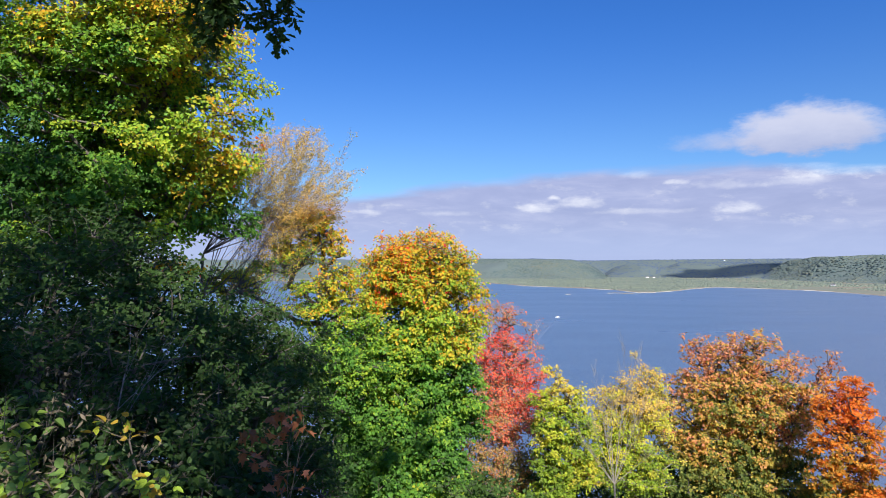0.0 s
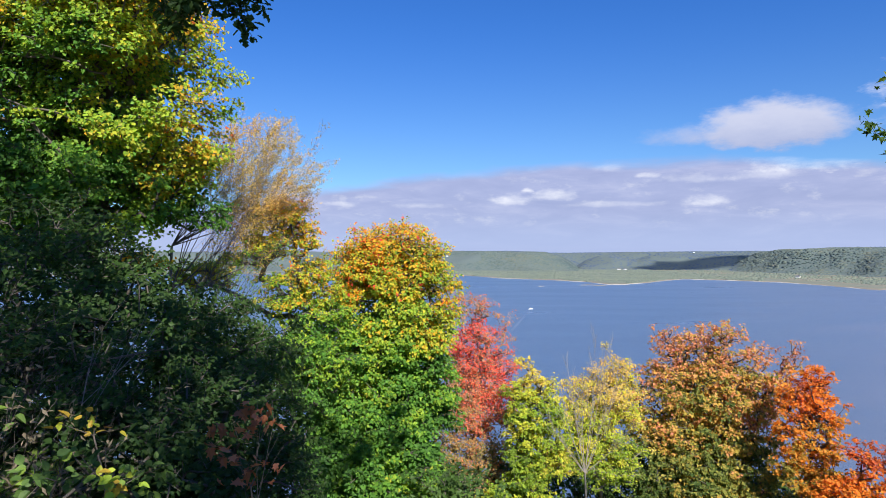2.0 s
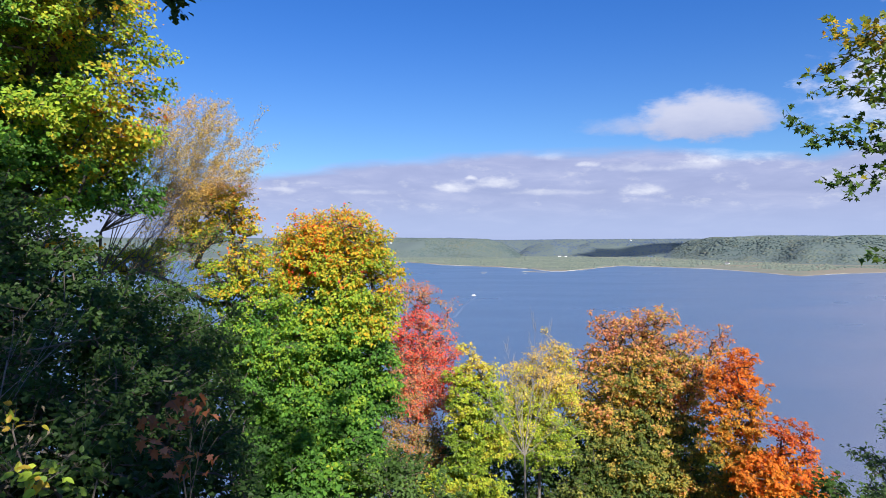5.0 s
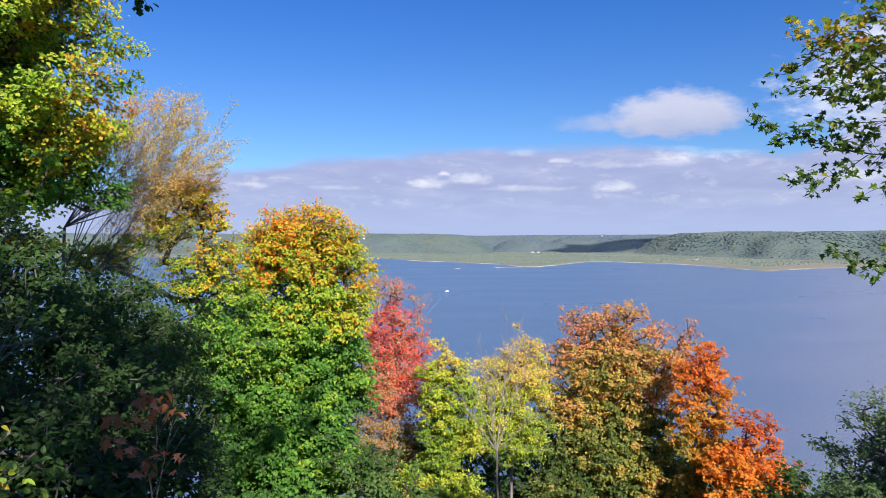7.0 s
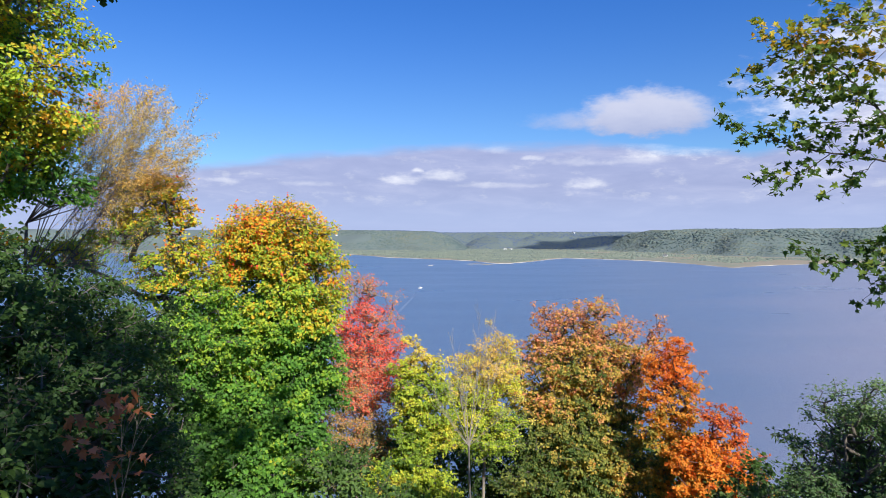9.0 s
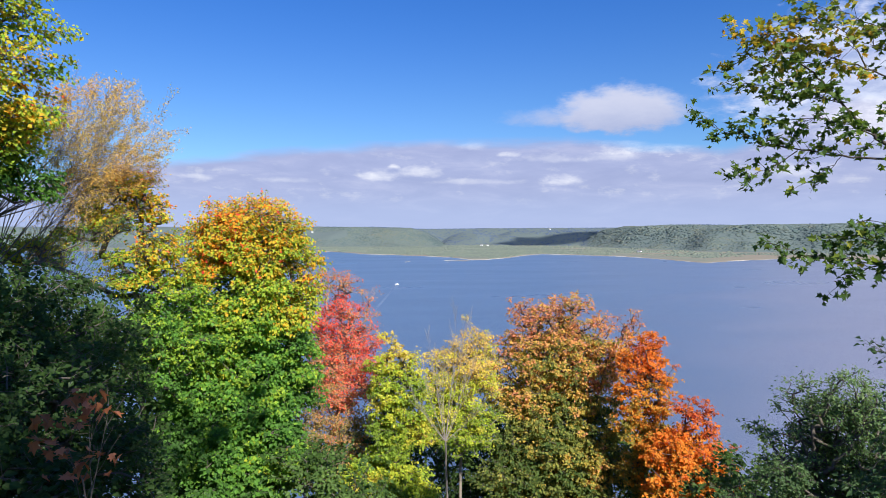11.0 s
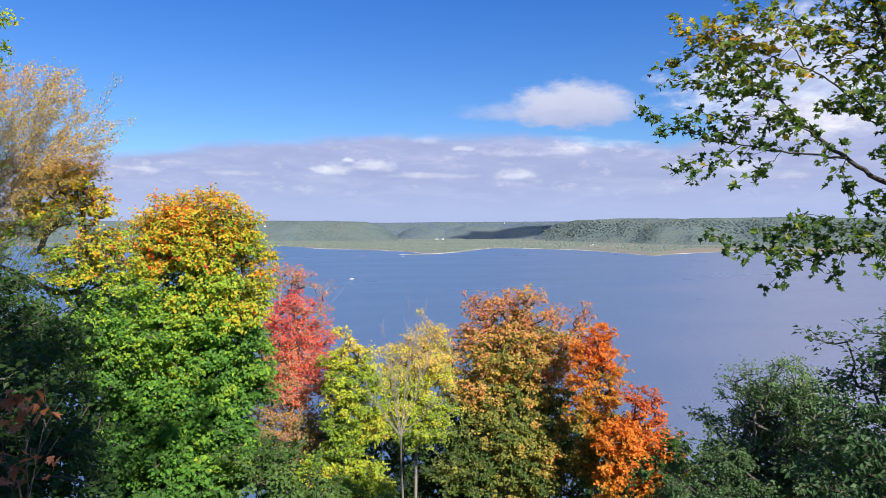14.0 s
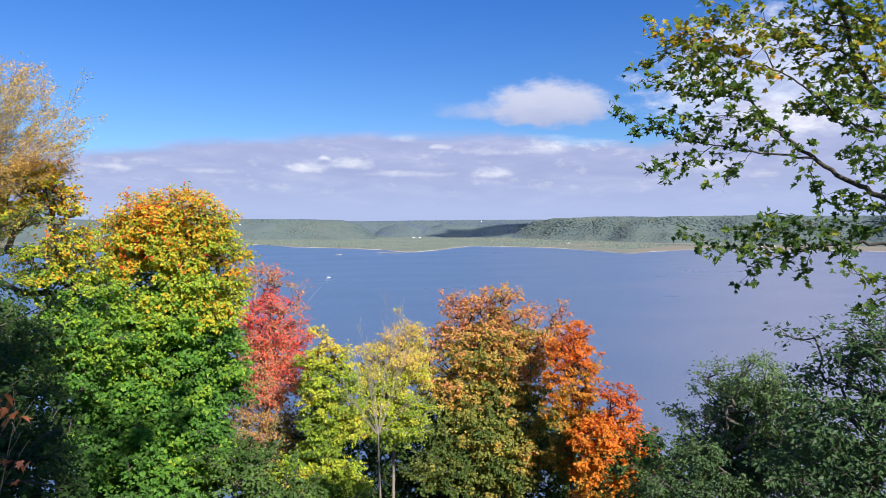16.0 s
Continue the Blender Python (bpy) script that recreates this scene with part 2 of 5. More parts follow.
def far_woods_material(name, stops):
    m, n = material(name)
    rnd = n.add("ShaderNodeNewGeometry").outputs["Random Per Island"]
    co = n.add("ShaderNodeNewGeometry").outputs["Position"]
    big = n.noise(co, 0.004, 4.0)
    mid = n.noise(co, 0.022, 3.0)
    f = n.math("ADD", n.math("MULTIPLY", rnd, 0.40), n.math("ADD", n.math("MULTIPLY", n.math("SUBTRACT", big, 0.36), 1.2), n.math("MULTIPLY", n.math("SUBTRACT", mid, 0.42), 1.1)), clamp=True)
    col = n.ramp(f, stops)
    fine = n.noise(co, 0.35, 4.0, 0.7)
    bump = n.add("ShaderNodeBump", {"Strength": 0.4, "Distance": 1.0, "Height": fine})
    p = n.add("ShaderNodeBsdfPrincipled", {"Base Color": col, "Roughness": 0.95, "Specular IOR Level": 0.1, "Normal": bump.outputs[0]})
    n.add("ShaderNodeOutputMaterial", {0: p.outputs[0]})
    return m


def plain_material(name, col, rough=0.6, grain=8.0):
    m, n = material(name)
    co = n.add("ShaderNodeTexCoord").outputs["Object"]
    f = n.noise(co, grain, 4.0)
    c = n.mix(f, (*[v * 0.82 for v in col], 1), (*[min(1, v * 1.1) for v in col], 1))
    p = n.add("ShaderNodeBsdfPrincipled", {"Base Color": c, "Roughness": rough})
    n.add("ShaderNodeOutputMaterial", {0: p.outputs[0]})
    return m


M_GROUND, M_WATER = ground_material(), water_material()
# Distant woods: the haze of the air is put into these colours.
M_BLUFF_HAZED = far_woods_material("bluff_woods", [(0.0, (0.066, 0.098, 0.102)), (0.4, (0.090, 0.120, 0.114)), (0.7, (0.118, 0.140, 0.114)), (1.0, (0.16, 0.145, 0.114))])
M_RIDGE_HAZED = far_woods_material("ridge_woods", [(0.0, (0.060, 0.090, 0.155)), (0.6, (0.076, 0.108, 0.166)), (1.0, (0.098, 0.126, 0.162))])
M_FLOOD_HAZED = far_woods_material("lowland_woods", [(0.0, (0.105, 0.134, 0.122)), (0.5, (0.142, 0.170, 0.136)), (1.0, (0.19, 0.20, 0.15))])
M_WHITE = plain_material("white_paint", (0.8, 0.8, 0.78), 0.5)
M_ROOF = plain_material("grey_shingle", (0.17, 0.16, 0.16), 0.9)
M_CLOUD = plain_material("cloud_white", (0.85, 0.85, 0.86), 1.0, 0.01)
# Half clear, so that the added cloud casts only a pale shadow.
M_CLOUD.node_tree.nodes["Principled BSDF"].inputs["Alpha"].default_value = 0.50
M_FOAM = plain_material("foam", (0.12, 0.17, 0.27), 0.7, 0.4)

# ---------------------------------------------------------------- ground, lake, far shore


def spot(az, el, d):
    """The place d metres from the eye, az degrees clockwise from +y, el degrees up."""
    a, e = radians(az), radians(el)
    return EYE + d * Vector((math.sin(a) * math.cos(e), math.cos(a) * math.cos(e), math.sin(e)))


# plan of the far shore, by bearing: the waterline, and foot and crest height of the bluffs that stand behind one another
SHORE = [(-30, 3300), (-6, 3250), (2.9, 3020), (6.9, 2610), (11.0, 2420), (13.0, 2370), (15.0, 2280), (16.2, 2140), (17.0, 2085), (18.2, 2095), (20.6, 2340), (23.1, 2620), (26.2, 2600), (30, 2500), (32.5, 2330), (36.8, 2100), (38.9, 2290), (40.9, 2420), (43, 2570), (60, 2700), (90, 2900)]
NEAR_FOOT = [(-30, 3700), (0, 3500), (10, 3400), (14.4, 3500), (27, 3650), (30, 3420), (33, 3230), (40, 3050), (60, 3000), (90, 3000)]
NEAR_CREST = [(-30, 104), (-2, 103), (4, 107), (9, 107), (11.4, 103), (12.6, 85), (13.5, 48), (14.4, 0), (26.4, 0), (27.4, 55), (28.6, 96), (30, 112), (33, 119), (36, 124), (45, 124), (60, 126), (90, 122)]
MID_CREST = [(-30, 0), (14.0, 0), (15.0, 52), (16.2, 78), (17.2, 80), (18.6, 56), (19.4, 58), (20.5, 82), (23, 88), (26, 90), (28, 92), (31, 60), (40, 0), (90, 0)]
BACK_CREST = [(-30, 100), (10, 100), (14, 101), (18, 106), (24, 110), (30, 114), (90, 114)]


def table(rows, a):
    r = np.array(rows, float)
    return np.interp(a, r[:, 0], r[:, 1])


def smooth(x):
    x = np.clip(x, 0, 1)
    return x * x * (3 - 2 * x)


def wob(x, y, f, seed=0.0):
    """Cheap smooth unevenness from sines, about -1 to 1."""
    return (np.sin(x * f + 1.7 * np.sin(y * f * 0.7 + seed) + seed) + np.sin(y * f * 1.3 + 1.3 * np.sin(x * f * 0.9 - seed) + 2 * seed)) * 0.5


def height(x, y):
    x, y = np.asarray(x, float), np.asarray(y, float)
    r, az = np.hypot(x, y), np.degrees(np.arctan2(x, y))
    s = y * math.cos(radians(15)) + x * math.sin(radians(15))
    near = 98.4 - 0.60 * np.maximum(0, s - 1.2) + 0.25 * wob(x, y, 0.5) * smooth((r - 2) / 6)
    near = np.maximum(near, -8)
    a = np.where(np.abs(az) < 89, az, 89)
    shore = table(SHORE, a)
    u = r - shore - 18 * wob(x, y, 0.012, 1.0)
    flood = np.where(u < 0, -6, 0.67 + 0.020 * np.minimum(u, 150) + 0.4 * wob(x, y, 0.02, 2.0) * smooth(u / 60))
    gully = 70 * wob(x, y, 0.0075, 3.0) + 45 * wob(x, y, 0.019, 5.0)
    rough = 1 + 0.03 * wob(x, y, 0.006, 4.0) + 0.03 * wob(x, y, 0.02, 8.0)
    near_b = table(NEAR_CREST, a) * rough * smooth((r - table(NEAR_FOOT, a) - gully) / 420)
    mid_b = table(MID_CREST, a) * rough * smooth((r - 3880 - gully * 0.7) / 380)
    back_b = table(BACK_CREST, a) * smooth((r - 4280 - gully * 0.6) / 420)
    far = flood + np.where(u > 0, np.maximum(np.maximum(near_b, mid_b), back_b), 0)
    bars = np.exp(-((az - 11.2) / 0.85) ** 2 - ((r - 1975 - 14 * np.sin(az * 5)) / 24) ** 2) * (7.4 + 0.9 * np.sin(az * 7)) - 6
    spit = np.exp(-((az - 15.6) / 1.75) ** 4 - ((r - 2062 - 16 * np.sin(az * 3)) / 34) ** 2) * 7.6 - 6
    strip = np.exp(-((az - 14.7) / 0.6) ** 2 - ((r - 1945 + 26 * (az - 14.7)) / 15) ** 2) * 7.0 - 6
    far = np.maximum(np.maximum(far, bars), np.maximum(spit, strip))
    return np.where(s > 400, far, near)


def grid_mesh(name, P, cyc=False):
    """A mesh from a lattice of points P[i, j]."""
    a, b = P.shape[:2]
    I, J = np.meshgrid(np.arange(a - 1), np.arange(b - 1), indexing="ij")
    q = np.stack([I * b + J, (I + 1) * b + J, (I + 1) * b + J + 1, I * b + J + 1], -1).reshape(-1, 4)
    return raw_mesh(name, P.reshape(-1, 3), q)


def raw_mesh(name, verts, faces, sizes=None, smooth_shade=True):
    """A mesh from arrays; faces either n x k, or a flat run of corners with sizes."""
    me = bpy.data.meshes.new(name)
    verts = np.asarray(verts, np.float32)
    if sizes is None:
        sizes = np.full(len(faces), faces.shape[1])
        faces = faces.reshape(-1)
    me.vertices.add(len(verts))
    me.vertices.foreach_set("co", verts.ravel())
    me.loops.add(len(faces))
    me.loops.foreach_set("vertex_index", np.asarray(faces, np.int32))
    me.polygons.add(len(sizes))
    me.polygons.foreach_set("loop_start", np.concatenate([[0], np.cumsum(sizes)[:-1]]).astype(np.int32))
    me.polygons.foreach_set("loop_total", np.asarray(sizes, np.int32))
    me.polygons.foreach_set("use_smooth", np.full(len(sizes), smooth_shade))
    me.update(calc_edges=True)
    return me


def link(name, me, mat, parent=None, label=""):
    ob = new(name, me)
    if mat:
        me.materials.append(mat)
    ob.parent = parent
    if label:
        tagged(ob, label)
    return ob


def build_ground():
    az = np.radians(np.concatenate([np.linspace(-180, -36, 25)[:-1], np.arange(-36, 2, 0.4), np.arange(2, 24, 0.16), np.arange(24, 76, 0.4), np.linspace(76, 180, 19)]))
    r = np.concatenate([[0.0], np.geomspace(0.6, 400, 60), np.linspace(430, 1800, 14), np.arange(1830, 3000, 16), np.arange(3010, 4880, 34)])
    A, R = np.meshgrid(az, r, indexing="ij")
    x, y = R * np.sin(A), R * np.cos(A)
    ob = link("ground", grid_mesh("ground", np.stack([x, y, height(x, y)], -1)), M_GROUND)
    tagged(ob, "leaf-littered bluff side, sandy shore and far wooded hills", "ground", kind="structure")
    g = np.linspace(-4850, 4850, 60)
    X, Y = np.meshgrid(g, np.linspace(60, 4850, 40), indexing="ij")
    ob = link("water", grid_mesh("water", np.stack([X, Y, 0 * X], -1)), M_WATER)
    tagged(ob, "wide rippled blue lake below the bluff", "lake", kind="structure")


build_ground()
_ring = [(math.cos(a), math.sin(a)) for a in (0.0, math.pi / 2, math.pi, 1.5 * math.pi)]
ICO_V = np.array([(0, 0, 1)] + [(0.8 * c, 0.8 * d, 0.55) for c, d in _ring] + [(c, d, -1.6) for c, d in _ring], float)
ICO_F = np.array([(0, 1 + i, 1 + (i + 1) % 4) for i in range(4)] + [(1 + i, 5 + i, 5 + (i + 1) % 4) for i in range(4)] + [(1 + i, 5 + (i + 1) % 4, 1 + (i + 1) % 4) for i in range(4)])


def clumps(name, centres, radius, tall, mat, rng, label, sit=0.05):
    """Far trees as one mesh of small uneven crowns."""
    n = len(centres)
    k = len(ICO_V)
    jit = 1 + rng.uniform(-0.28, 0.28, (n, k, 1))
    rad = radius * rng.uniform(0.6, 1.35, (n, 1, 1))
    v = ICO_V[None] * jit * rad * np.array([1, 1, tall])
    v = v + centres[:, None, :] + np.array([0, 0, 1]) * rad * tall * sit
    f = (ICO_F[None] + (np.arange(n) * k)[:, None, None]).reshape(-1, 3)
    ob = link(name, raw_mesh(name, v.reshape(-1, 3), f), mat)
    return tagged(ob, label, "woods", kind="stuff")


def build_far_woods():
    rng = np.random.default_rng(5)
    # bluffs
    az = rng.uniform(-5, 58, 110000)
    r = 3000 + 1780 * rng.uniform(0, 1, len(az)) ** 0.85
    x, y = r * np.sin(np.radians(az)), r * np.cos(np.radians(az))
    z = height(x, y)
    ahead = height(x * 0.985, y * 0.985)
    hidden = (z < ahead - 6) | (r < table(NEAR_FOOT, az) - 60)
    open_field = wob(x, y, 0.009, 7.0) > 0.80
    keep = (z > 5.5) & ~hidden & ~open_field
    front = (r < table(NEAR_FOOT, az) + 560) & ((az < 14.6) | (az > 27.2))
    c = np.stack([x, y, z], -1)
    clumps("bluff_woods", c[keep & front][:16500], 9.0, 0.20, M_BLUFF_HAZED, rng, "distant mixed woods covering the far bluffs, haze put into their green", -0.6)
    clumps("ridge_woods", c[keep & ~front][:10000], 8.0, 0.6, M_RIDGE_HAZED, rng, "woods on the farthest ridge, haze put into their blue-green colour", -0.6)
    # lowland
    az = rng.uniform(-3, 48, 30000)
    sh, foot = table(SHORE, az), table(NEAR_FOOT, az) + 350
    r = sh + 30 + (foot - sh) * rng.uniform(0, 1, len(az)) ** 1.3
    x, y = r * np.sin(np.radians(az)), r * np.cos(np.radians(az))
    z = height(x, y)
    tip = (az > 15.2) & (az < 18.4) & (r < sh + 150)
    beach = (az > 29) & (r < sh + 260)
    bare = wob(x, y, 0.013, 9.0) > 0.62
    keep = (z > 1.3) & (z < 9) & ~tip & ~beach & ~bare
    c = np.stack([x, y, z], -1)[keep][:9500]
    clumps("lowland_woods", c, 6.0, 0.42, M_FLOOD_HAZED, rng, "distant lowland trees along the shore, haze put into their pale green", 0.1)


build_far_woods()


def build_cloud(x, y, z):
    """An unseen fair-weather cloud high over the lake, added to lay its shadow on the far hillside."""
    rng = np.random.default_rng(77)
    bm = bmesh.new()
    bmesh.ops.create_icosphere(bm, subdivisions=4, radius=1.0)
    for v in bm.verts:
        k = 1 + 0.35 * noise.fractal(v.co * 1.6, 1.0, 2.0, 4)
        v.co = Vector((v.co.x * 330 * k, v.co.y * 120 * k, (v.co.z * 75 if v.co.z > 0 else v.co.z * 30) * k))
    me = bpy.data.meshes.new("cloud")
    bm.to_mesh(me)
    bm.free()
    ob = link("cloud", me, M_CLOUD)
    ob.location = (x, y, z)
    tagged(ob, "unseen white cloud added to cast shade on the hills", "cloud", kind="structure")


build_cloud(1700 + _d.x * 4480, 3640 + _d.y * 4480, 60 + _d.z * 4480)

# ---------------------------------------------------------------- trees

LEAVES = {  # outline of one half, from stem to tip, unit length; the other half mirrors it
    "maple": [(0.0, 0.0), (0.20, -0.06), (0.50, 0.12), (0.30, 0.30), (0.54, 0.62), (0.20, 0.56), (0.0, 1.0)],
    "star": [(0.0, 0.0), (0.50, 0.14), (0.28, 0.38), (0.42, 0.66), (0.0, 1.0)],
    "kite": [(0.0, 0.0), (0.40, 0.42), (0.0, 1.0)],
    "broad": [(0.0, 0.0), (0.24, 0.16), (0.32, 0.42), (0.19, 0.75), (0.0, 1.0)],
    "oval": [(0.0, 0.0), (0.27, 0.35), (0.0, 1.0)],
    "narrow": [(0.0, 0.0), (0.15, 0.4), (0.0, 1.0)],
    "oak": [(0.0, 0.0), (0.14, 0.22), (0.10, 0.34), (0.32, 0.50), (0.20, 0.62), (0.30, 0.82), (0.0, 1.0)],
}


SUNWARD = np.array(_d[:])                # leaves turn their faces to the light


def unit(v):
    return v / np.maximum(np.linalg.norm(v, axis=-1, keepdims=True), 1e-9)


def leaf_mesh(name, P, N, D, size, turn, shape, rng):
    """One mesh of many leaves: places, normals, pointing directions, lengths, hue."""
    half = np.array(LEAVES[shape])
    k = len(half)
    right = np.stack([half[:, 0], half[:, 1], np.abs(half[:, 0]) * 0.35 - 0.18 * half[:, 1] ** 2], -1)
    left = right[1:-1] * np.array([-1, 1, 1])
    tmpl = np.concatenate([right, left])
    fr = list(range(k))
    fl = [0] + [k + i for i in range(k - 2)] + [k - 1]
    fl = fl[::-1]
    n = len(P)
    N = unit(N)
    D = unit(D - N * (D * N).sum(1, keepdims=True))
    S = np.cross(D, N)
    t = tmpl[None] * size[:, None, None]
    curl = rng.uniform(0.2, 1.8, (n, 1))
    v = P[:, None] + S[:, None] * t[..., 0:1] + D[:, None] * t[..., 1:2] + N[:, None] * (t[..., 2] * curl)[..., None]
    m = len(tmpl)
    base = (np.arange(n) * m)[:, None]
    f = np.concatenate([base + np.array(fr)[None], base + np.array(fl)[None]], 1).reshape(-1)
    me = raw_mesh(name, v.reshape(-1, 3), f, np.full(2 * n, k), False)
    at = me.attributes.new("turn", "FLOAT", "POINT")
    at.data.foreach_set("value", np.repeat(turn, m).astype(np.float32))
    return me


def tube_mesh(name, segs, sides=6):
    """Tapered tubes: rows of start, end, radius at each; the finest are three-sided."""
    A = np.array([q[0] for q in segs], float)
    B = np.array([q[1] for q in segs], float)
    ra, rb = np.array([q[2] for q in segs], float), np.array([q[3] for q in segs], float)
    verts, faces, base = [], [], 0
    for pick, k in ((ra < 0.007, 3), (ra >= 0.007, sides)):
        if not pick.any():
            continue
        a, b, u0, u1 = A[pick], B[pick], ra[pick][:, None, None], rb[pick][:, None, None]
        d = unit(b - a)
        ref = np.where(np.abs(d[:, 2:3]) > 0.9, [[1.0, 0, 0]], [[0, 0, 1.0]])
        u = unit(np.cross(d, ref))
        w = np.cross(d, u)
        ang = np.arange(k) * 2 * np.pi / k
        ring = np.cos(ang)[None, :, None] * u[:, None] + np.sin(ang)[None, :, None] * w[:, None]
        v = np.concatenate([a[:, None] + ring * u0, b[:, None] + d[:, None] * u1 * 0.3 + ring * u1], 1)
        i = np.arange(k)
        j = (i + 1) % k
        q = np.stack([i, j, j + k, i + k], -1)
        faces.append((q[None] + base + (np.arange(len(a)) * 2 * k)[:, None, None]).reshape(-1, 4))
        verts.append(v.reshape(-1, 3))
        base += len(a) * 2 * k
    return raw_mesh(name, np.concatenate(verts), np.concatenate(faces))


def tree(name, label, foot, lobes, mat, seed, shape="star", leaf=0.11, clump=0.30, gap=0.34, per=34, bark=None, trunk_r=0.0,
         top=None, shell=0.35, twig_r=0.004, droop=0.35, hue_wob=0.16, category="tree", twigs=3, bare=0.0, push=1.0, mottle=0.05, tip=0.0, fill=0.22, low_leaf=0.0):
    """A tree: a trunk that forks towards every clump of the crown, fine twigs, and single leaves.
    lobes: bearing, rise, distance, half width, half height, hue of each bulge of the crown."""
    rng = np.random.default_rng(seed)
    lobes = [(l[0], l[1], l[2] * push, l[3] * push, l[4] * push, l[5]) for l in lobes]
    foot = np.array(foot, float) * (push if len(foot) == 2 else 1)
    if len(foot) == 2:
        foot = np.array([*foot, float(height(*foot)) - 0.1])
    centre = np.array([spot(*l[:3])[:] for l in lobes])
    rad = np.array([(l[3], l[3], l[4]) for l in lobes], float)
    pts, hue = [], []
    for c, r, l in zip(centre, rad, lobes):
        count = max(6, int(4.2 * r[0] * r[1] * r[2] / gap ** 3))
        pad = min(clump * 1.5, r[2] * 1.1)
        pads = max(4, int(1.5 * 4.2 * r[0] * r[1] * r[2] / (pad * 1.2) ** 3))
        d = unit(rng.normal(size=(pads, 3)))
        mid = c + d * r * (rng.uniform(shell, 1.0, (pads, 1)) ** 0.8)
        tone = rng.normal(size=pads) * hue_wob * 0.8
        k = rng.integers(0, pads, count)
        q = mid[k] + np.clip(rng.normal(size=(count, 3)), -1.35, 1.35) * pad * np.array([0.46, 0.46, 0.26])
        loose = rng.uniform(size=count) < fill           # sprays between the tufts
        q[loose] = (c + unit(rng.normal(size=(count, 3))) * r * rng.uniform(0.2, 1.0, (count, 1)) ** 0.5)[loose]
        pts.append(q)
        hue.append(l[5] + tone[k])
    pts, hue = np.concatenate(pts), np.concatenate(hue)
    _, keep = np.unique(np.floor(pts / (gap * 0.7)).astype(int), axis=0, return_index=True)
    pts, hue = pts[keep], hue[keep]
    # trunk
    if top is None:
        top = centre.mean(0) * [1, 1, 0] + [0, 0, centre[:, 2].min() + 0.55 * np.ptp(centre[:, 2])]
    top = np.array(top[:], float)
    steps = max(6, int(np.linalg.norm(top - foot) / 0.4))
    nodes = [foot]
    parent = [-1]
    for i in range(1, steps + 1):
        f = i / steps
        bend = np.array([wob(f * 5.0, seed, 1.0, 1.0), wob(f * 4.0, seed, 1.0, 2.0), 0]) * 0.16 * f
        nodes.append(foot + (top - foot) * f + bend)
        parent.append(i - 1)
    low = centre[:, 2].min() - 0.5
    axis = np.array(nodes)
    dist = np.array([np.min(np.linalg.norm(axis - p, axis=1)) for p in pts])
    tips = []
    buf = np.zeros((len(nodes) + len(pts) * 16 + 64, 3))
    buf[:len(nodes)] = nodes
    count = len(nodes)
    for i in np.argsort(dist):
        p = pts[i]
        v = p - buf[:count]
        ln = np.linalg.norm(v, axis=1)
        cost = ln + 0.9 * np.maximum(0, -v[:, 2] + 0.15 * ln) + np.where(buf[:count, 2] < low, 2.0, 0)
        cost[0] += 5
        j = int(np.argmin(cost))
        start = buf[j].copy()
        m = min(14, max(1, int(ln[j] / 0.5)))
        lift = np.array([0, 0, 0.10 * ln[j]]) + rng.normal(size=3) * 0.05 * ln[j]
        last = j
        for s in range(1, m + 1):
            f = s / m
            q = start + (p - start) * f + lift * 4 * f * (1 - f) * 0.6
            buf[count] = q
            parent.append(last)
            last = count
            count += 1
        tips.append(last)
    load = np.zeros(count)
    for t in tips:
        load[t] += 1
    for i in range(count - 1, 0, -1):
        load[parent[i]] += load[i]
    radius = twig_r * 1.6 * np.maximum(load, 1) ** 0.46
    if trunk_r:
        big = radius[:steps + 1].max()
        radius = radius * (1 + (trunk_r / big - 1) * np.clip(radius / big, 0, 1) ** 1.2)
    radius[:steps + 1] *= 1.12 - 0.62 * np.linspace(0, 1, steps + 1)
    radius[0] *= 1.25
    segs = [(buf[parent[i]], buf[i], min(radius[parent[i]], radius[i] * 1.5) if i > steps else radius[parent[i]], radius[i]) for i in range(1, count)]
    thing = new(name)
    thing.location = foot.tolist()
    tagged(thing, label, category)
    off = foot
    owner = np.zeros(count, int)                       # which limb a length of wood belongs to; 0 is the trunk
    for i in range(steps + 1, count):
        q = parent[i]
        owner[i] = owner[q] if q > steps else (i if load[i] >= 6 else 0)
    bones = [(a - off, b - off, r, q) for a, b, r, q in segs]
    own = owner[1:]
    wood = {k: [bones[i] for i in np.nonzero(own == k)[0]] for k in np.unique(own)}
    # twigs and leaves
    n = len(pts)
    out = unit(pts - (axis[np.argmin(np.linalg.norm(axis[None] - pts[:, None], axis=2), axis=1)]) + 1e-3)
    td = unit(out[:, None] * 0.75 + rng.normal(size=(n, twigs, 3)) * np.array([0.8, 0.8, 0.42]) + np.array([0, 0, 0.10]))
    tl = clump * rng.uniform(0.55, 1.25, (n, twigs, 1))
    A = np.repeat(pts[:, None], twigs, 1).reshape(-1, 3)
    B = (pts[:, None] + td * tl).reshape(-1, 3)
    last_owner = np.zeros(n, int)
    last_owner[np.argsort(dist)] = owner[np.array(tips)]
    tw = [(a - off, b - off, twig_r, twig_r * 0.45) for a, b in zip(A, B)]
    for i, k in enumerate(np.repeat(last_owner, twigs)):
        wood[k].append(tw[i])
    for k, rows in wood.items():
        nm = "limb" if k else "trunk"
        link(nm, tube_mesh(nm, rows, 5 if k else 7), bark or M_BARK, thing)
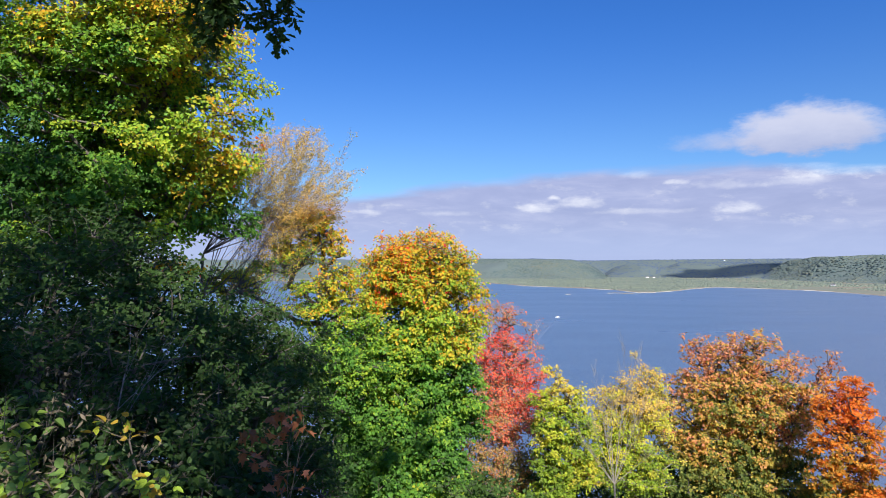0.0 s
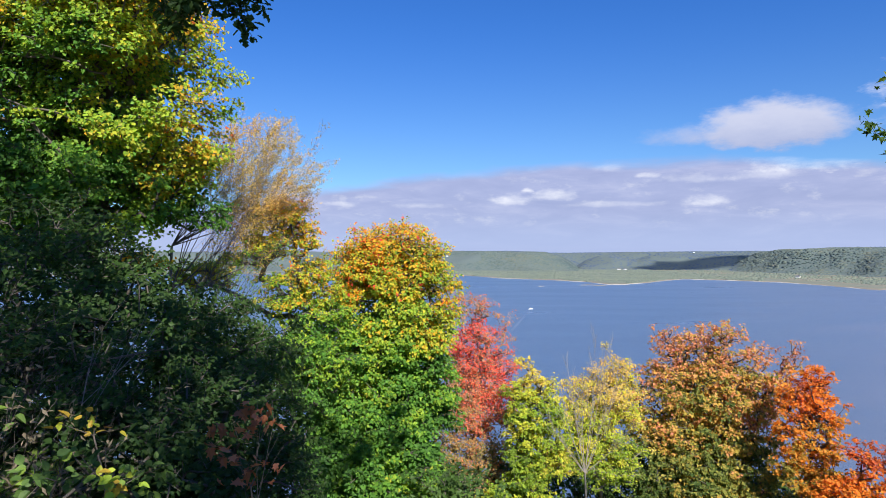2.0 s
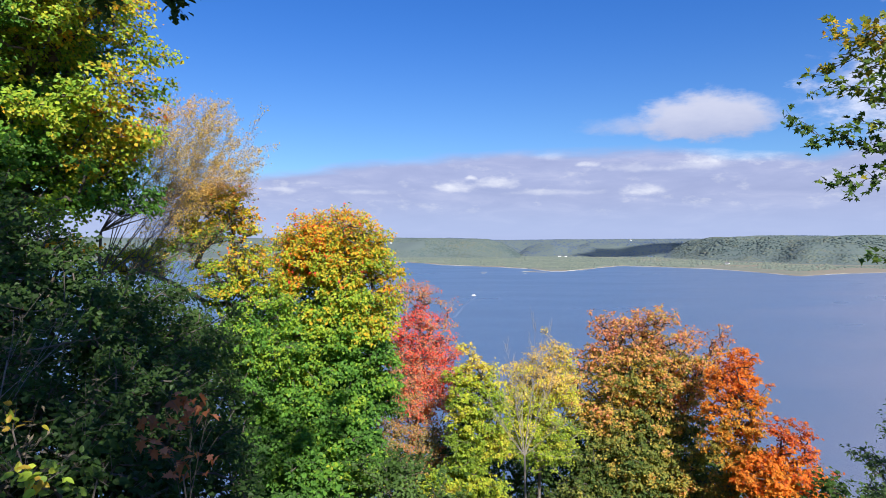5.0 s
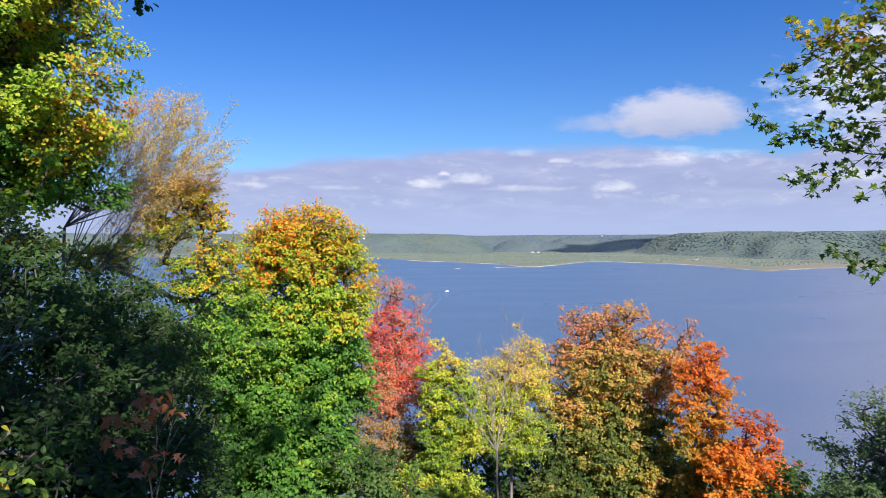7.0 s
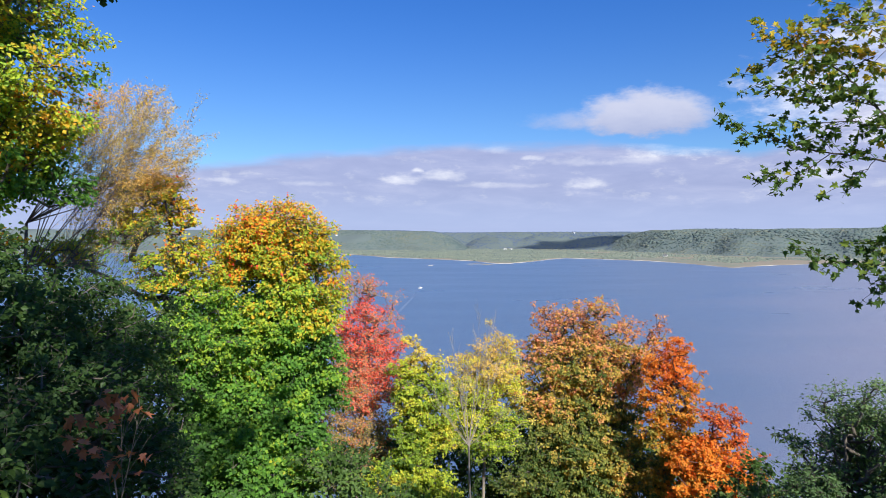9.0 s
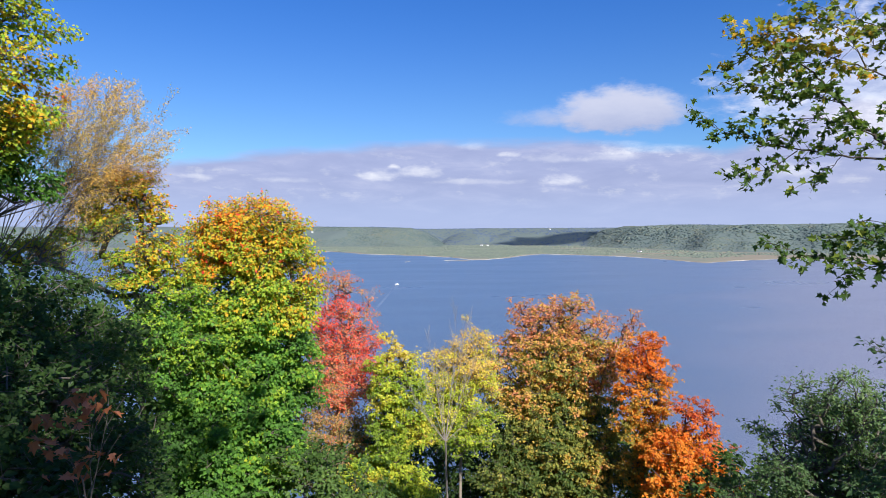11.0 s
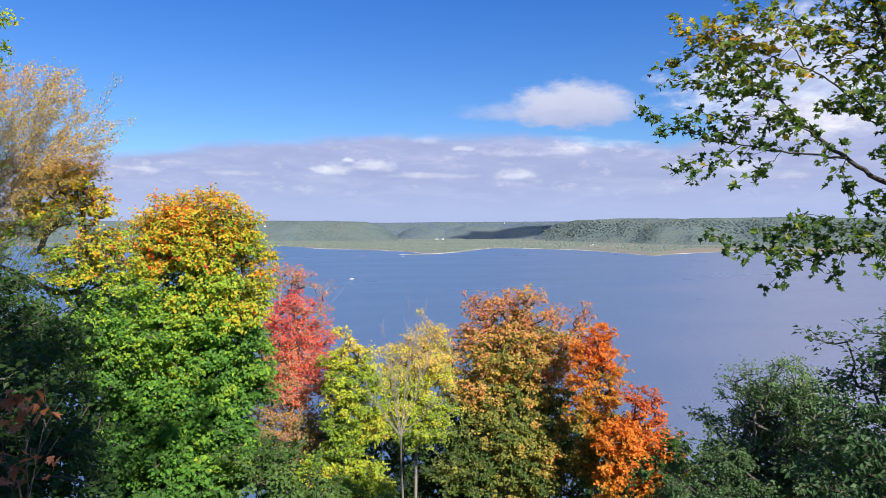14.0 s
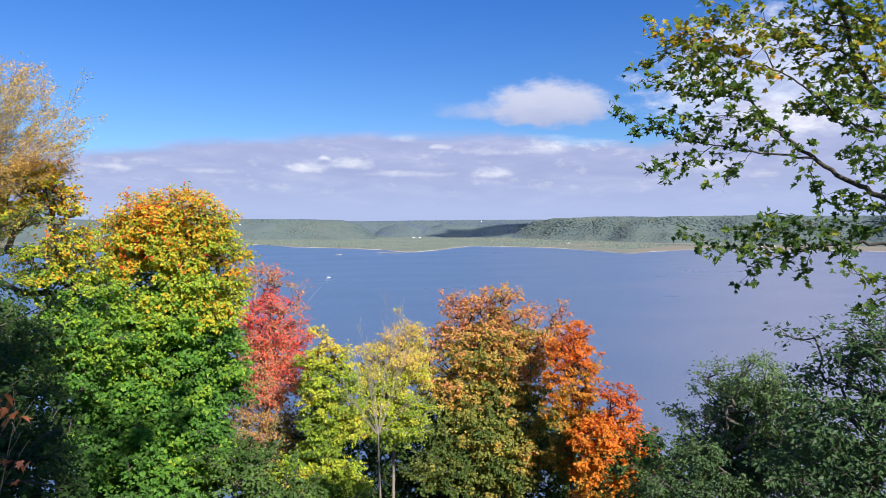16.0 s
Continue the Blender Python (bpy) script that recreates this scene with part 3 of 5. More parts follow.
    if bare < 1:
        each = max(1, int(per / twigs))
        m = len(A)
        f = rng.uniform(0.15, 1.05, (m, each, 1))
        P = A[:, None] + (B - A)[:, None] * f + rng.normal(size=(m, each, 3)) * clump * np.array([0.22, 0.22, 0.13])
        dirs = unit(unit(B - A)[:, None] * 0.8 + rng.normal(size=(m, each, 3)) * 0.7 + np.array([0, 0, -droop]))
        o = np.repeat(out, twigs, 0)[:, None]
        N = SUNWARD * 0.45 + np.array([0, 0, 0.40]) + o * 0.40 + rng.normal(size=(m, each, 3)) * 0.45
        h = np.repeat(hue + hue_wob * wob(pts[:, 0] * 1.0 + pts[:, 1], pts[:, 2] * 1.3, 2.1, seed), twigs)[:, None]
        h = h + (rng.normal(size=(m, each)) * mottle + tip * (f[..., 0] - 0.6)) * np.clip((h - 0.15) / 0.4, 0.25, 1.0)
        sel = rng.uniform(size=(m, each)) >= bare
        P, N, dirs, h = P[sel], N[sel], dirs[sel], h[sel]
        low_share = np.clip((pts[:, 2].max() - P[:, 2]) / np.ptp(pts[:, 2]), 0, 1)
        size = leaf * rng.uniform(0.6, 1.2, len(P)) * (1 + low_leaf * low_share)
        link("crown", leaf_mesh("crown", P - off, N, dirs, size, np.clip(h, 0.0, 1.0), shape, rng), mat, thing)
    return thing


def single_leaf(name, shape, turn, mat, seed):
    rng = np.random.default_rng(seed)
    one = np.zeros((1, 3))
    me = leaf_mesh(name, one, np.array([[0.0, 0, 1]]), np.array([[0.0, 1, 0]]), np.ones(1), np.array([turn]), shape, rng)
    me.materials.append(mat)
    return me


def grow(p, d, length, order, r, rng, segs, ends, up=0.05, spread=0.75, kids=3):
    """A branch that bends a little and sends out smaller ones."""
    steps = 5
    for i in range(steps):
        d = unit(d + rng.normal(size=3) * 0.045 + np.array([0, 0, up]))
        q = p + d * length / steps
        ra, rb = r * (1 - 0.16 * i), r * (1 - 0.16 * (i + 1))
        segs.append((p, q, ra, rb))
        if order > 0 and i > 0:
            for _ in range(kids if i > 1 else 1):
                side = unit(rng.normal(size=3))
                side = unit(side - d * (side @ d))
                grow(q, unit(d + side * spread * rng.uniform(0.5, 1.1)), length * rng.uniform(0.34, 0.56) * (1.05 - 0.11 * i), order - 1, rb * 0.5, rng, segs, ends, up, spread, kids)
        p = q
    ends.append((p - d * length * (0.8 if order == 0 else 0.3), p))


def twiggy_tree(name, label, foot, fork, aims, mat, seed, bark, r_trunk, order=2, kids=2, leaf=0.0, per=5, hue=0.6, up=0.05, spread=0.75, category="tree", lead=0.55, reach=0.8, shape="narrow", wander=0.03, tilt=(0.1, -0.4, 0.6), late=False):
    """A slender tree: trunk, limbs that aim at given places, fine twigs and, if any, sparse leaves."""
    rng = np.random.default_rng(seed)
    foot = np.array([*foot, float(height(*foot)) - 0.1])
    fork = np.array(fork[:])
    thing = tagged(new(name), label, category)
    thing.location = foot.tolist()
    rows = [foot + (fork - foot) * f + np.array([wob(f * 4, seed, 1.0), wob(f * 3, seed, 1.3), 0]) * 0.08 * f for f in np.linspace(0, 1, 9)]
    taper = r_trunk * np.linspace(1.2, 0.55, 9)
    turns = np.linspace(0, 2 * np.pi, 9)
    ring = np.stack([np.cos(turns), np.sin(turns), 0 * turns], -1)
    link("trunk", grid_mesh("trunk", np.stack([rows[i] - foot + ring * taper[i] for i in range(9)])), bark, thing)
    ends = []
    for aim in aims:
        aim = np.array(aim[:])
        k = int(rng.integers(5, 9))
        if late:
            k = 8
        start = rows[k]
        segs = []
        v = aim - start
        grow(start, unit(v + np.array([0, 0, -up * 1.5])), np.linalg.norm(v) * reach, order, r_trunk * lead, rng, segs, ends, up, spread, kids)
        link("limb", tube_mesh("limb", [(a - foot, b - foot, max(u, 0.0018), max(w, 0.0014)) for a, b, u, w in segs], 5), bark, thing)
    if leaf:
        A, B = np.array([e[0] for e in ends]), np.array([e[1] for e in ends])
        m = len(A)
        f = rng.uniform(0.1, 1.03, (m, per, 1))
        P = (A[:, None] + (B - A)[:, None] * f + rng.normal(size=(m, per, 3)) * wander).reshape(-1, 3)
        D = (unit(B - A)[:, None] * 0.7 + rng.normal(size=(m, per, 3)) * 0.6 + np.array([0, 0, -0.5])).reshape(-1, 3)
        N = rng.normal(size=(len(P), 3)) * 0.5 + np.array(tilt)
        h = np.clip(hue + rng.normal(size=len(P)) * 0.10 + 0.12 * wob(P[:, 0], P[:, 2], 2.5, seed), 0, 1)
        size = leaf * rng.uniform(0.6, 1.2, len(P))
        link("crown", leaf_mesh("crown", P - foot, N, D, size, h, shape, rng), mat, thing)
    return thing


def plan(az, d):
    return (d * math.sin(radians(az)), d * math.cos(radians(az)))


# Lit lobes get high hue, inner and left ones low: shade put into colour.
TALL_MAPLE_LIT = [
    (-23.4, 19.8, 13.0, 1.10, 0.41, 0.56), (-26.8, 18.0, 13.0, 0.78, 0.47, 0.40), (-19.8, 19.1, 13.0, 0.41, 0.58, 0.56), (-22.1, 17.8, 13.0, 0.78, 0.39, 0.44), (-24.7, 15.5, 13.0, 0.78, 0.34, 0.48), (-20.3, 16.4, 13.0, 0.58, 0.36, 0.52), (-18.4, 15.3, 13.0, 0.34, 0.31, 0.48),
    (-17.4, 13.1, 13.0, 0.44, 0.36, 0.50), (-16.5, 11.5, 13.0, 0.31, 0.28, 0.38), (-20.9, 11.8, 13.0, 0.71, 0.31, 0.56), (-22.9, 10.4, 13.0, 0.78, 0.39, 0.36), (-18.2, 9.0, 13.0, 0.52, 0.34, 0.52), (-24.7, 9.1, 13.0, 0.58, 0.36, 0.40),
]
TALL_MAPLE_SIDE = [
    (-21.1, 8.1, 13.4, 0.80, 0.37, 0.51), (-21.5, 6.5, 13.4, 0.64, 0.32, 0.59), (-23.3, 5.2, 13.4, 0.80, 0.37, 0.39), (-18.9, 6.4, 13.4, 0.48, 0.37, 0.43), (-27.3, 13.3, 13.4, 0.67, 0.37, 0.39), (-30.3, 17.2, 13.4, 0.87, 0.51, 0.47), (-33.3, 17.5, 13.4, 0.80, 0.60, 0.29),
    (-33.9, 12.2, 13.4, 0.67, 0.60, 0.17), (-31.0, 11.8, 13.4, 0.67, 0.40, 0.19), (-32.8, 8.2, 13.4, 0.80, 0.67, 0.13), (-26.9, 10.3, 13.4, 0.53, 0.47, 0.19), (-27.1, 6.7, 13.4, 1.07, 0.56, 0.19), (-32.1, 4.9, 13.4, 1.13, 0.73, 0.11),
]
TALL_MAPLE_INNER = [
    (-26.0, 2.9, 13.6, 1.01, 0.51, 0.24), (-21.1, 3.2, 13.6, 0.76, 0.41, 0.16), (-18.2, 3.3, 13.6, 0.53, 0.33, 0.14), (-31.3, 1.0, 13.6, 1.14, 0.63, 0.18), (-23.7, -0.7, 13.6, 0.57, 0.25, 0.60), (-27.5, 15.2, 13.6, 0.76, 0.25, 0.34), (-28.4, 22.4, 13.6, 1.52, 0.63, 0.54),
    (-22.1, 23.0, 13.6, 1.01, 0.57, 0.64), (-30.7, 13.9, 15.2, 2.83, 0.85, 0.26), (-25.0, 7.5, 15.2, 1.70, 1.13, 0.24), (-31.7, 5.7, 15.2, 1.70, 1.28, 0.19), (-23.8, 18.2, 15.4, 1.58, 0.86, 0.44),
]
tree("maple_tree", "tall green maple with orange tips, light and shade put into its leaves", plan(-27, 14.6), TALL_MAPLE_LIT + TALL_MAPLE_SIDE + TALL_MAPLE_INNER, M_MAPLE, 11, shape="kite",
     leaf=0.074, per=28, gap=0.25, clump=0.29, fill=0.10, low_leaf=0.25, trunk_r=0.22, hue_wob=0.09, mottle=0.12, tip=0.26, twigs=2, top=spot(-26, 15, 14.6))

# Low hues put the shade under the trees into the leaf colour.
tree("understory_tree", "understory tree on the slope, shade put into its dark green leaves", plan(-22, 9.0), [
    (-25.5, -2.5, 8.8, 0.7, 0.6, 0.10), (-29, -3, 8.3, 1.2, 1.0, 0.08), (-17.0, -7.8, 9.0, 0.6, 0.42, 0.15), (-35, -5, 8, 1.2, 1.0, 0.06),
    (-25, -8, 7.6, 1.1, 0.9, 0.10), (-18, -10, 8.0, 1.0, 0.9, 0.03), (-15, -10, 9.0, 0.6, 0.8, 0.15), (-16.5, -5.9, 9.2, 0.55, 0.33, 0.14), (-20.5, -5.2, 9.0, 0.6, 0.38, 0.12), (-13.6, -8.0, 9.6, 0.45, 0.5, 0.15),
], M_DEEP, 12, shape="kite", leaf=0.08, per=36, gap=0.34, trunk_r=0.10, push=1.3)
# Low hues paint shade into the shrubs; the two high ones paint sunlight.
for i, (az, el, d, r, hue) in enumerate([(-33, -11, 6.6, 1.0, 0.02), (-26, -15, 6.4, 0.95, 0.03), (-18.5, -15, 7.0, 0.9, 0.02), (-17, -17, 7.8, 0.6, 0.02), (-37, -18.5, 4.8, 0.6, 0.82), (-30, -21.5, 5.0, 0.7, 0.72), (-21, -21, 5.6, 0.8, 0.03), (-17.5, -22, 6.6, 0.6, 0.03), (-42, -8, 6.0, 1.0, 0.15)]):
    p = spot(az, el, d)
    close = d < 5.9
    tree("shrub", "leafy shrub at the edge of the lookout, sunlight put into its colour" if hue > 0.4 else "green shrub among dry stalks on the slope, shade put into its colour", (p.x, p.y + 0.2), [(az, el, d, r, r * 0.85, hue), (az + 4, el - 4, d, r * 0.8, r * 0.7, hue)], M_DEEP, 30 + i, shape="broad" if close else "kite", leaf=0.072 if close else 0.058, per=26 if close else 46, gap=0.27, clump=0.22, category="shrub")

# Bush hues kept low: shade of the lower slope put into the leaves.
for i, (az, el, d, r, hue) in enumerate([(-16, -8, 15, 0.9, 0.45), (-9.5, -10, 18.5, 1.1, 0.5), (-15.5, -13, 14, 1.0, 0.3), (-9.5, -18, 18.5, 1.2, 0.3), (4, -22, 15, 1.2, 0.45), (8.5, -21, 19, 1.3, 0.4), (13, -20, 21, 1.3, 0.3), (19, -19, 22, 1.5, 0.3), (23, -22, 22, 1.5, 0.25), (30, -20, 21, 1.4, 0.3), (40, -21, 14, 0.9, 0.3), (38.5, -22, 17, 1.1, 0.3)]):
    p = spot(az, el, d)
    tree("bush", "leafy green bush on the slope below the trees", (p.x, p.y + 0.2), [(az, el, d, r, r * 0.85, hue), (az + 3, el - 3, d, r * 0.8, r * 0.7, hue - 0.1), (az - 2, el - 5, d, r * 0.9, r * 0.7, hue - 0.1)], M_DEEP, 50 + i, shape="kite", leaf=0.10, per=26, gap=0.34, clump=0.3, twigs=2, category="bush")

twiggy_tree("golden_tree", "sparse golden tree with fine bare twigs", plan(-21.5, 15.5), spot(-20.5, 0.6, 15.4), [
    spot(-9.8, 5.9, 14.7), spot(-10.2, 4.8, 15.2), spot(-10.6, 8.1, 15.7), spot(-11.4, 9.3, 14.9), spot(-12.9, 9.9, 15.4), spot(-14.1, 10.4, 14.7), spot(-15.2, 10.6, 15.2), spot(-16.4, 10.8, 15.7), spot(-10.3, 6.6, 14.9), spot(-11.0, 5.5, 15.5), spot(-12.3, 8.1, 14.7), spot(-11.8, 6.9, 15.2), spot(-13.0, 8.8, 15.7), spot(-14.2, 9.2, 14.9), spot(-13.3, 7.6, 15.4), spot(-11.3, 4.5, 14.7), spot(-12.3, 3.9, 15.2), spot(-15.2, 9.4, 15.7), spot(-15.0, 8.0, 14.9), spot(-13.0, 5.8, 15.4), spot(-14.2, 6.6, 14.7), spot(-16.6, 9.6, 15.2), spot(-17.6, 7.9, 15.7), spot(-16.1, 6.5, 14.9), spot(-11.5, 3.1, 15.5), spot(-13.2, 4.5, 14.7), spot(-14.7, 3.3, 15.2), spot(-16.1, 4.3, 15.7)], M_GOLD, 13, M_TWIG, 0.055, order=2, kids=3, leaf=0.064, per=7, hue=0.60, up=0.0, spread=0.46, lead=0.26, reach=0.86)
twiggy_tree("half_bare_tree", "dark thin tree with level boughs and few leaves", plan(-20.5, 15.0), spot(-19.0, -3.0, 14.9), [
    spot(-11.2, -0.4, 14.4), spot(-12.2, 0.6, 14.8), spot(-14.2, 0.4, 15.2), spot(-13.2, -1.4, 14.6), spot(-15.6, -1.8, 15.0), spot(-11.2, -2.6, 14.4), spot(-16.5, -0.4, 14.8), spot(-14.6, -3.3, 15.2), spot(-17.0, -2.8, 14.6), spot(-12.7, -3.8, 15.0)], M_MAPLE, 26, M_BARK, 0.05, order=2, kids=2, leaf=0.066, per=2, hue=0.22, up=0.0, spread=0.40, lead=0.34, reach=0.86)
GOLD_MAPLE = [
    (-11.2, 2.7, 15.6, 0.73, 0.35, 0.59), (-9.7, 1.6, 15.6, 0.45, 0.26, 0.65), (-11.6, 0.5, 15.6, 0.80, 0.31, 0.57), (-9.2, 0.6, 15.6, 0.31, 0.17, 0.65), (-9.7, -1.9, 15.6, 0.66, 0.38, 0.59), (-11.8, -3.0, 15.6, 0.59, 0.35, 0.53), (-8.7, -3.5, 15.6, 0.55, 0.45, 0.53),
    (-10.6, -4.8, 15.6, 0.66, 0.42, 0.37), (-8.2, -6.1, 15.6, 0.73, 0.59, 0.31), (-9.3, -8.4, 15.6, 0.78, 0.62, 0.25), (-11.2, -7.9, 15.6, 0.48, 0.48, 0.17), (-7.7, -10.1, 15.6, 0.73, 0.55, 0.23), (-9.7, -11.7, 15.6, 0.69, 0.59, 0.11), (-18.4, -2.0, 18.6, 1.03, 0.37, 0.53),
    (-13.0, 1.1, 15.6, 0.62, 0.31, 0.55), (-14.2, -0.4, 15.6, 0.62, 0.28, 0.47), (-13.1, 3.0, 15.6, 0.62, 0.35, 0.53),
]
tree("golden_maple", "small maple with golden and orange leaves", plan(-10.5, 15.8), GOLD_MAPLE, M_MAPLE, 14, shape="kite", leaf=0.075, per=22, gap=0.20, clump=0.2, twigs=2,
     trunk_r=0.08, hue_wob=0.07, mottle=0.15, tip=0.16)

MAPLE_TOP = [
    (-3.0, 1.3, 16.6, 0.69, 0.33, 0.71), (-0.1, 1.2, 16.6, 0.59, 0.30, 0.65), (-4.8, 0.3, 16.6, 0.63, 0.40, 0.69), (-6.5, -1.1, 16.6, 0.40, 0.40, 0.65), (1.7, -0.5, 16.6, 0.46, 0.40, 0.61), (-2.2, -1.0, 16.6, 0.92, 0.50, 0.69), (2.4, -2.3, 16.6, 0.33, 0.33, 0.57),
    (-5.2, -2.6, 16.6, 0.69, 0.46, 0.67), (0.4, -2.7, 16.6, 0.83, 0.53, 0.57), (-2.1, -3.4, 16.6, 0.69, 0.33, 0.61), (-6.4, -4.4, 16.6, 0.59, 0.43, 0.55), (2.2, -4.9, 16.6, 0.46, 0.53, 0.53), (-0.6, -5.3, 16.6, 0.83, 0.40, 0.47),
]
MAPLE_MIDDLE = [
    (-3.4, -6.8, 16.4, 0.65, 0.36, 0.40), (0.8, -7.5, 16.4, 0.75, 0.46, 0.48), (-6.8, -7.5, 16.4, 0.65, 0.52, 0.38), (-2.1, -8.6, 16.4, 0.91, 0.42, 0.30), (-4.8, -9.6, 16.4, 0.85, 0.49, 0.29), (0.3, -10.0, 16.4, 0.85, 0.46, 0.24), (-7.3, -11.5, 16.4, 0.69, 0.52, 0.25),
    (-3.1, -11.6, 16.4, 0.90, 0.42, 0.25), (1.1, -12.1, 16.4, 0.72, 0.52, 0.22), (-5.7, -13.5, 16.4, 0.90, 0.49, 0.23), (-1.6, -13.9, 16.4, 0.98, 0.49, 0.19), (1.6, -14.0, 16.4, 0.55, 0.49, 0.18),
]
# Own green, with hues lowered further to put shade into the skirt.
MAPLE_SKIRT = [
    (-4.2, -15.7, 16.0, 0.99, 0.48, 0.19), (-7.1, -15.2, 16.0, 0.67, 0.51, 0.17), (-0.3, -16.2, 16.0, 0.83, 0.48, 0.17), (-4.7, -18.0, 16.0, 0.99, 0.54, 0.17), (-1.1, -18.6, 16.0, 0.83, 0.54, 0.20), (0.8, -19.8, 16.0, 0.64, 0.54, 0.30), (-8.2, -17.8, 16.0, 0.60, 0.57, 0.08),
    (-4.2, -21.0, 16.0, 1.27, 0.64, 0.13), (-2.5, -1.9, 17.2, 1.45, 1.03, 0.48), (-2.5, -7.9, 17.2, 1.45, 1.03, 0.28), (-2.7, -13.8, 17.2, 1.54, 1.03, 0.13), (-3.7, -18.8, 17.2, 1.71, 1.03, 0.10),
]
tree("maple_tree", "maple with golden orange top and green skirts darkened in colour for shade", plan(-2.5, 17.0), MAPLE_TOP + MAPLE_MIDDLE + MAPLE_SKIRT, M_MAPLE, 15, shape="kite", leaf=0.072, per=24, twigs=2, low_leaf=0.6,
     gap=0.215, clump=0.25, trunk_r=0.13, top=spot(-2.8, -4.0, 17.1), hue_wob=0.06, mottle=0.17, tip=0.24, fill=0.10)

RED_TOP = [
    (5.2, -5.0, 19.0, 0.54, 0.35, 0.48), (3.8, -4.7, 19.0, 0.41, 0.37, 0.44), (6.8, -5.9, 19.0, 0.21, 0.21, 0.53), (7.7, -6.7, 19.0, 0.25, 0.27, 0.64), (5.7, -6.9, 19.0, 0.58, 0.43, 0.94), (4.7, -8.3, 19.0, 0.66, 0.51, 0.84), (7.0, -8.5, 19.0, 0.56, 0.49, 0.90),
    (5.6, -10.0, 19.0, 0.74, 0.51, 0.88), (7.8, -10.4, 19.0, 0.45, 0.45, 0.78), (8.7, -11.4, 19.0, 0.21, 0.41, 0.64), (4.7, -12.0, 19.0, 0.74, 0.49, 0.74), (7.0, -12.2, 19.0, 0.68, 0.49, 0.76),
]
RED_SKIRT = [
    (4.2, -13.9, 18.8, 0.60, 0.44, 0.54), (6.5, -14.1, 18.8, 0.68, 0.48, 0.60), (8.3, -14.5, 18.8, 0.26, 0.40, 0.60), (3.2, -15.6, 18.8, 0.52, 0.40, 0.36), (5.3, -16.1, 18.8, 0.68, 0.40, 0.44), (7.9, -16.7, 18.8, 0.44, 0.36, 0.34), (3.8, -17.8, 18.8, 0.72, 0.44, 0.26),
    (6.3, -18.1, 18.8, 0.72, 0.48, 0.18), (3.2, -20.3, 18.8, 0.80, 0.60, 0.12), (6.3, -20.8, 18.8, 0.80, 0.60, 0.20), (5.6, -11.4, 19.8, 0.74, 0.84, 0.68), (8.5, -12.9, 18.8, 0.28, 0.44, 0.68), (5.2, -13.8, 18.8, 0.80, 0.60, 0.58), (2.7, -11.3, 18.8, 0.50, 0.80, 0.48),
]
tree("red_maple", "crimson maple thinning to bare twigs low down", plan(5.6, 19.4), RED_TOP + RED_SKIRT, M_RED, 16, shape="kite", leaf=0.062, per=17, gap=0.205, clump=0.22,
     trunk_r=0.08, bark=M_PALE, top=spot(5.6, -11, 19.2), hue_wob=0.16, mottle=0.17, tip=0.16, twigs=4)

YOUNG = [
    (9.8, -9.6, 17.0, 0.10, 0.22, 0.64), (10.0, -11.0, 17.0, 0.24, 0.31, 0.60), (11.9, -11.1, 17.0, 0.18, 0.20, 0.56), (9.6, -12.4, 17.0, 0.41, 0.45, 0.56), (11.6, -12.5, 17.0, 0.41, 0.41, 0.52), (10.4, -14.0, 17.0, 0.61, 0.51, 0.48), (12.4, -14.3, 17.0, 0.24, 0.37, 0.48),
    (9.6, -15.6, 17.0, 0.45, 0.45, 0.40), (11.5, -16.2, 17.0, 0.61, 0.49, 0.40), (9.9, -17.8, 17.0, 0.53, 0.49, 0.32), (12.0, -18.1, 17.0, 0.49, 0.31, 0.48), (7.8, -21.6, 17.0, 0.69, 0.53, 0.44), (9.6, -20.2, 17.0, 0.61, 0.49, 0.34), (11.4, -22.3, 17.0, 0.82, 0.49, 0.20),
]
tree("young_tree", "slender young tree with bright yellow green leaves", plan(10.6, 17.2), YOUNG, M_LIME, 17, shape="kite", leaf=0.072, per=24, gap=0.175, clump=0.18, twigs=2, trunk_r=0.06, mottle=0.08, tip=0.10)

YELLOW_CROWN = [
    (16.9, -8.9, 18.0, 0.19, 0.28, 0.82), (18.4, -9.8, 18.0, 0.19, 0.22, 0.76), (15.7, -9.7, 18.0, 0.22, 0.22, 0.74), (17.7, -10.5, 18.0, 0.47, 0.35, 0.82), (15.0, -11.5, 18.0, 0.47, 0.35, 0.72), (16.9, -12.0, 18.0, 0.73, 0.43, 0.78), (18.7, -11.4, 18.0, 0.19, 0.35, 0.70),
    (13.9, -12.6, 18.0, 0.22, 0.22, 0.62), (15.4, -13.5, 18.0, 0.73, 0.43, 0.70), (17.9, -13.9, 18.0, 0.56, 0.43, 0.62), (14.0, -14.6, 18.0, 0.39, 0.47, 0.56), (16.3, -15.4, 18.0, 0.73, 0.43, 0.56), (14.9, -16.6, 18.0, 0.69, 0.43, 0.46), (17.8, -16.8, 18.0, 0.60, 0.43, 0.36),
    (16.9, -18.5, 18.0, 0.65, 0.35, 0.36), (13.2, -17.8, 18.0, 0.52, 0.39, 0.46),
]
tree("yellow_tree", "thin yellow tree showing its pale stems", plan(16.3, 18.2), YELLOW_CROWN, M_LIME, 18, shape="kite", leaf=0.060, per=22, gap=0.175, clump=0.18, trunk_r=0.06, bark=M_PALE,
     top=spot(16.2, -12.5, 18.1), mottle=0.08, twigs=4)
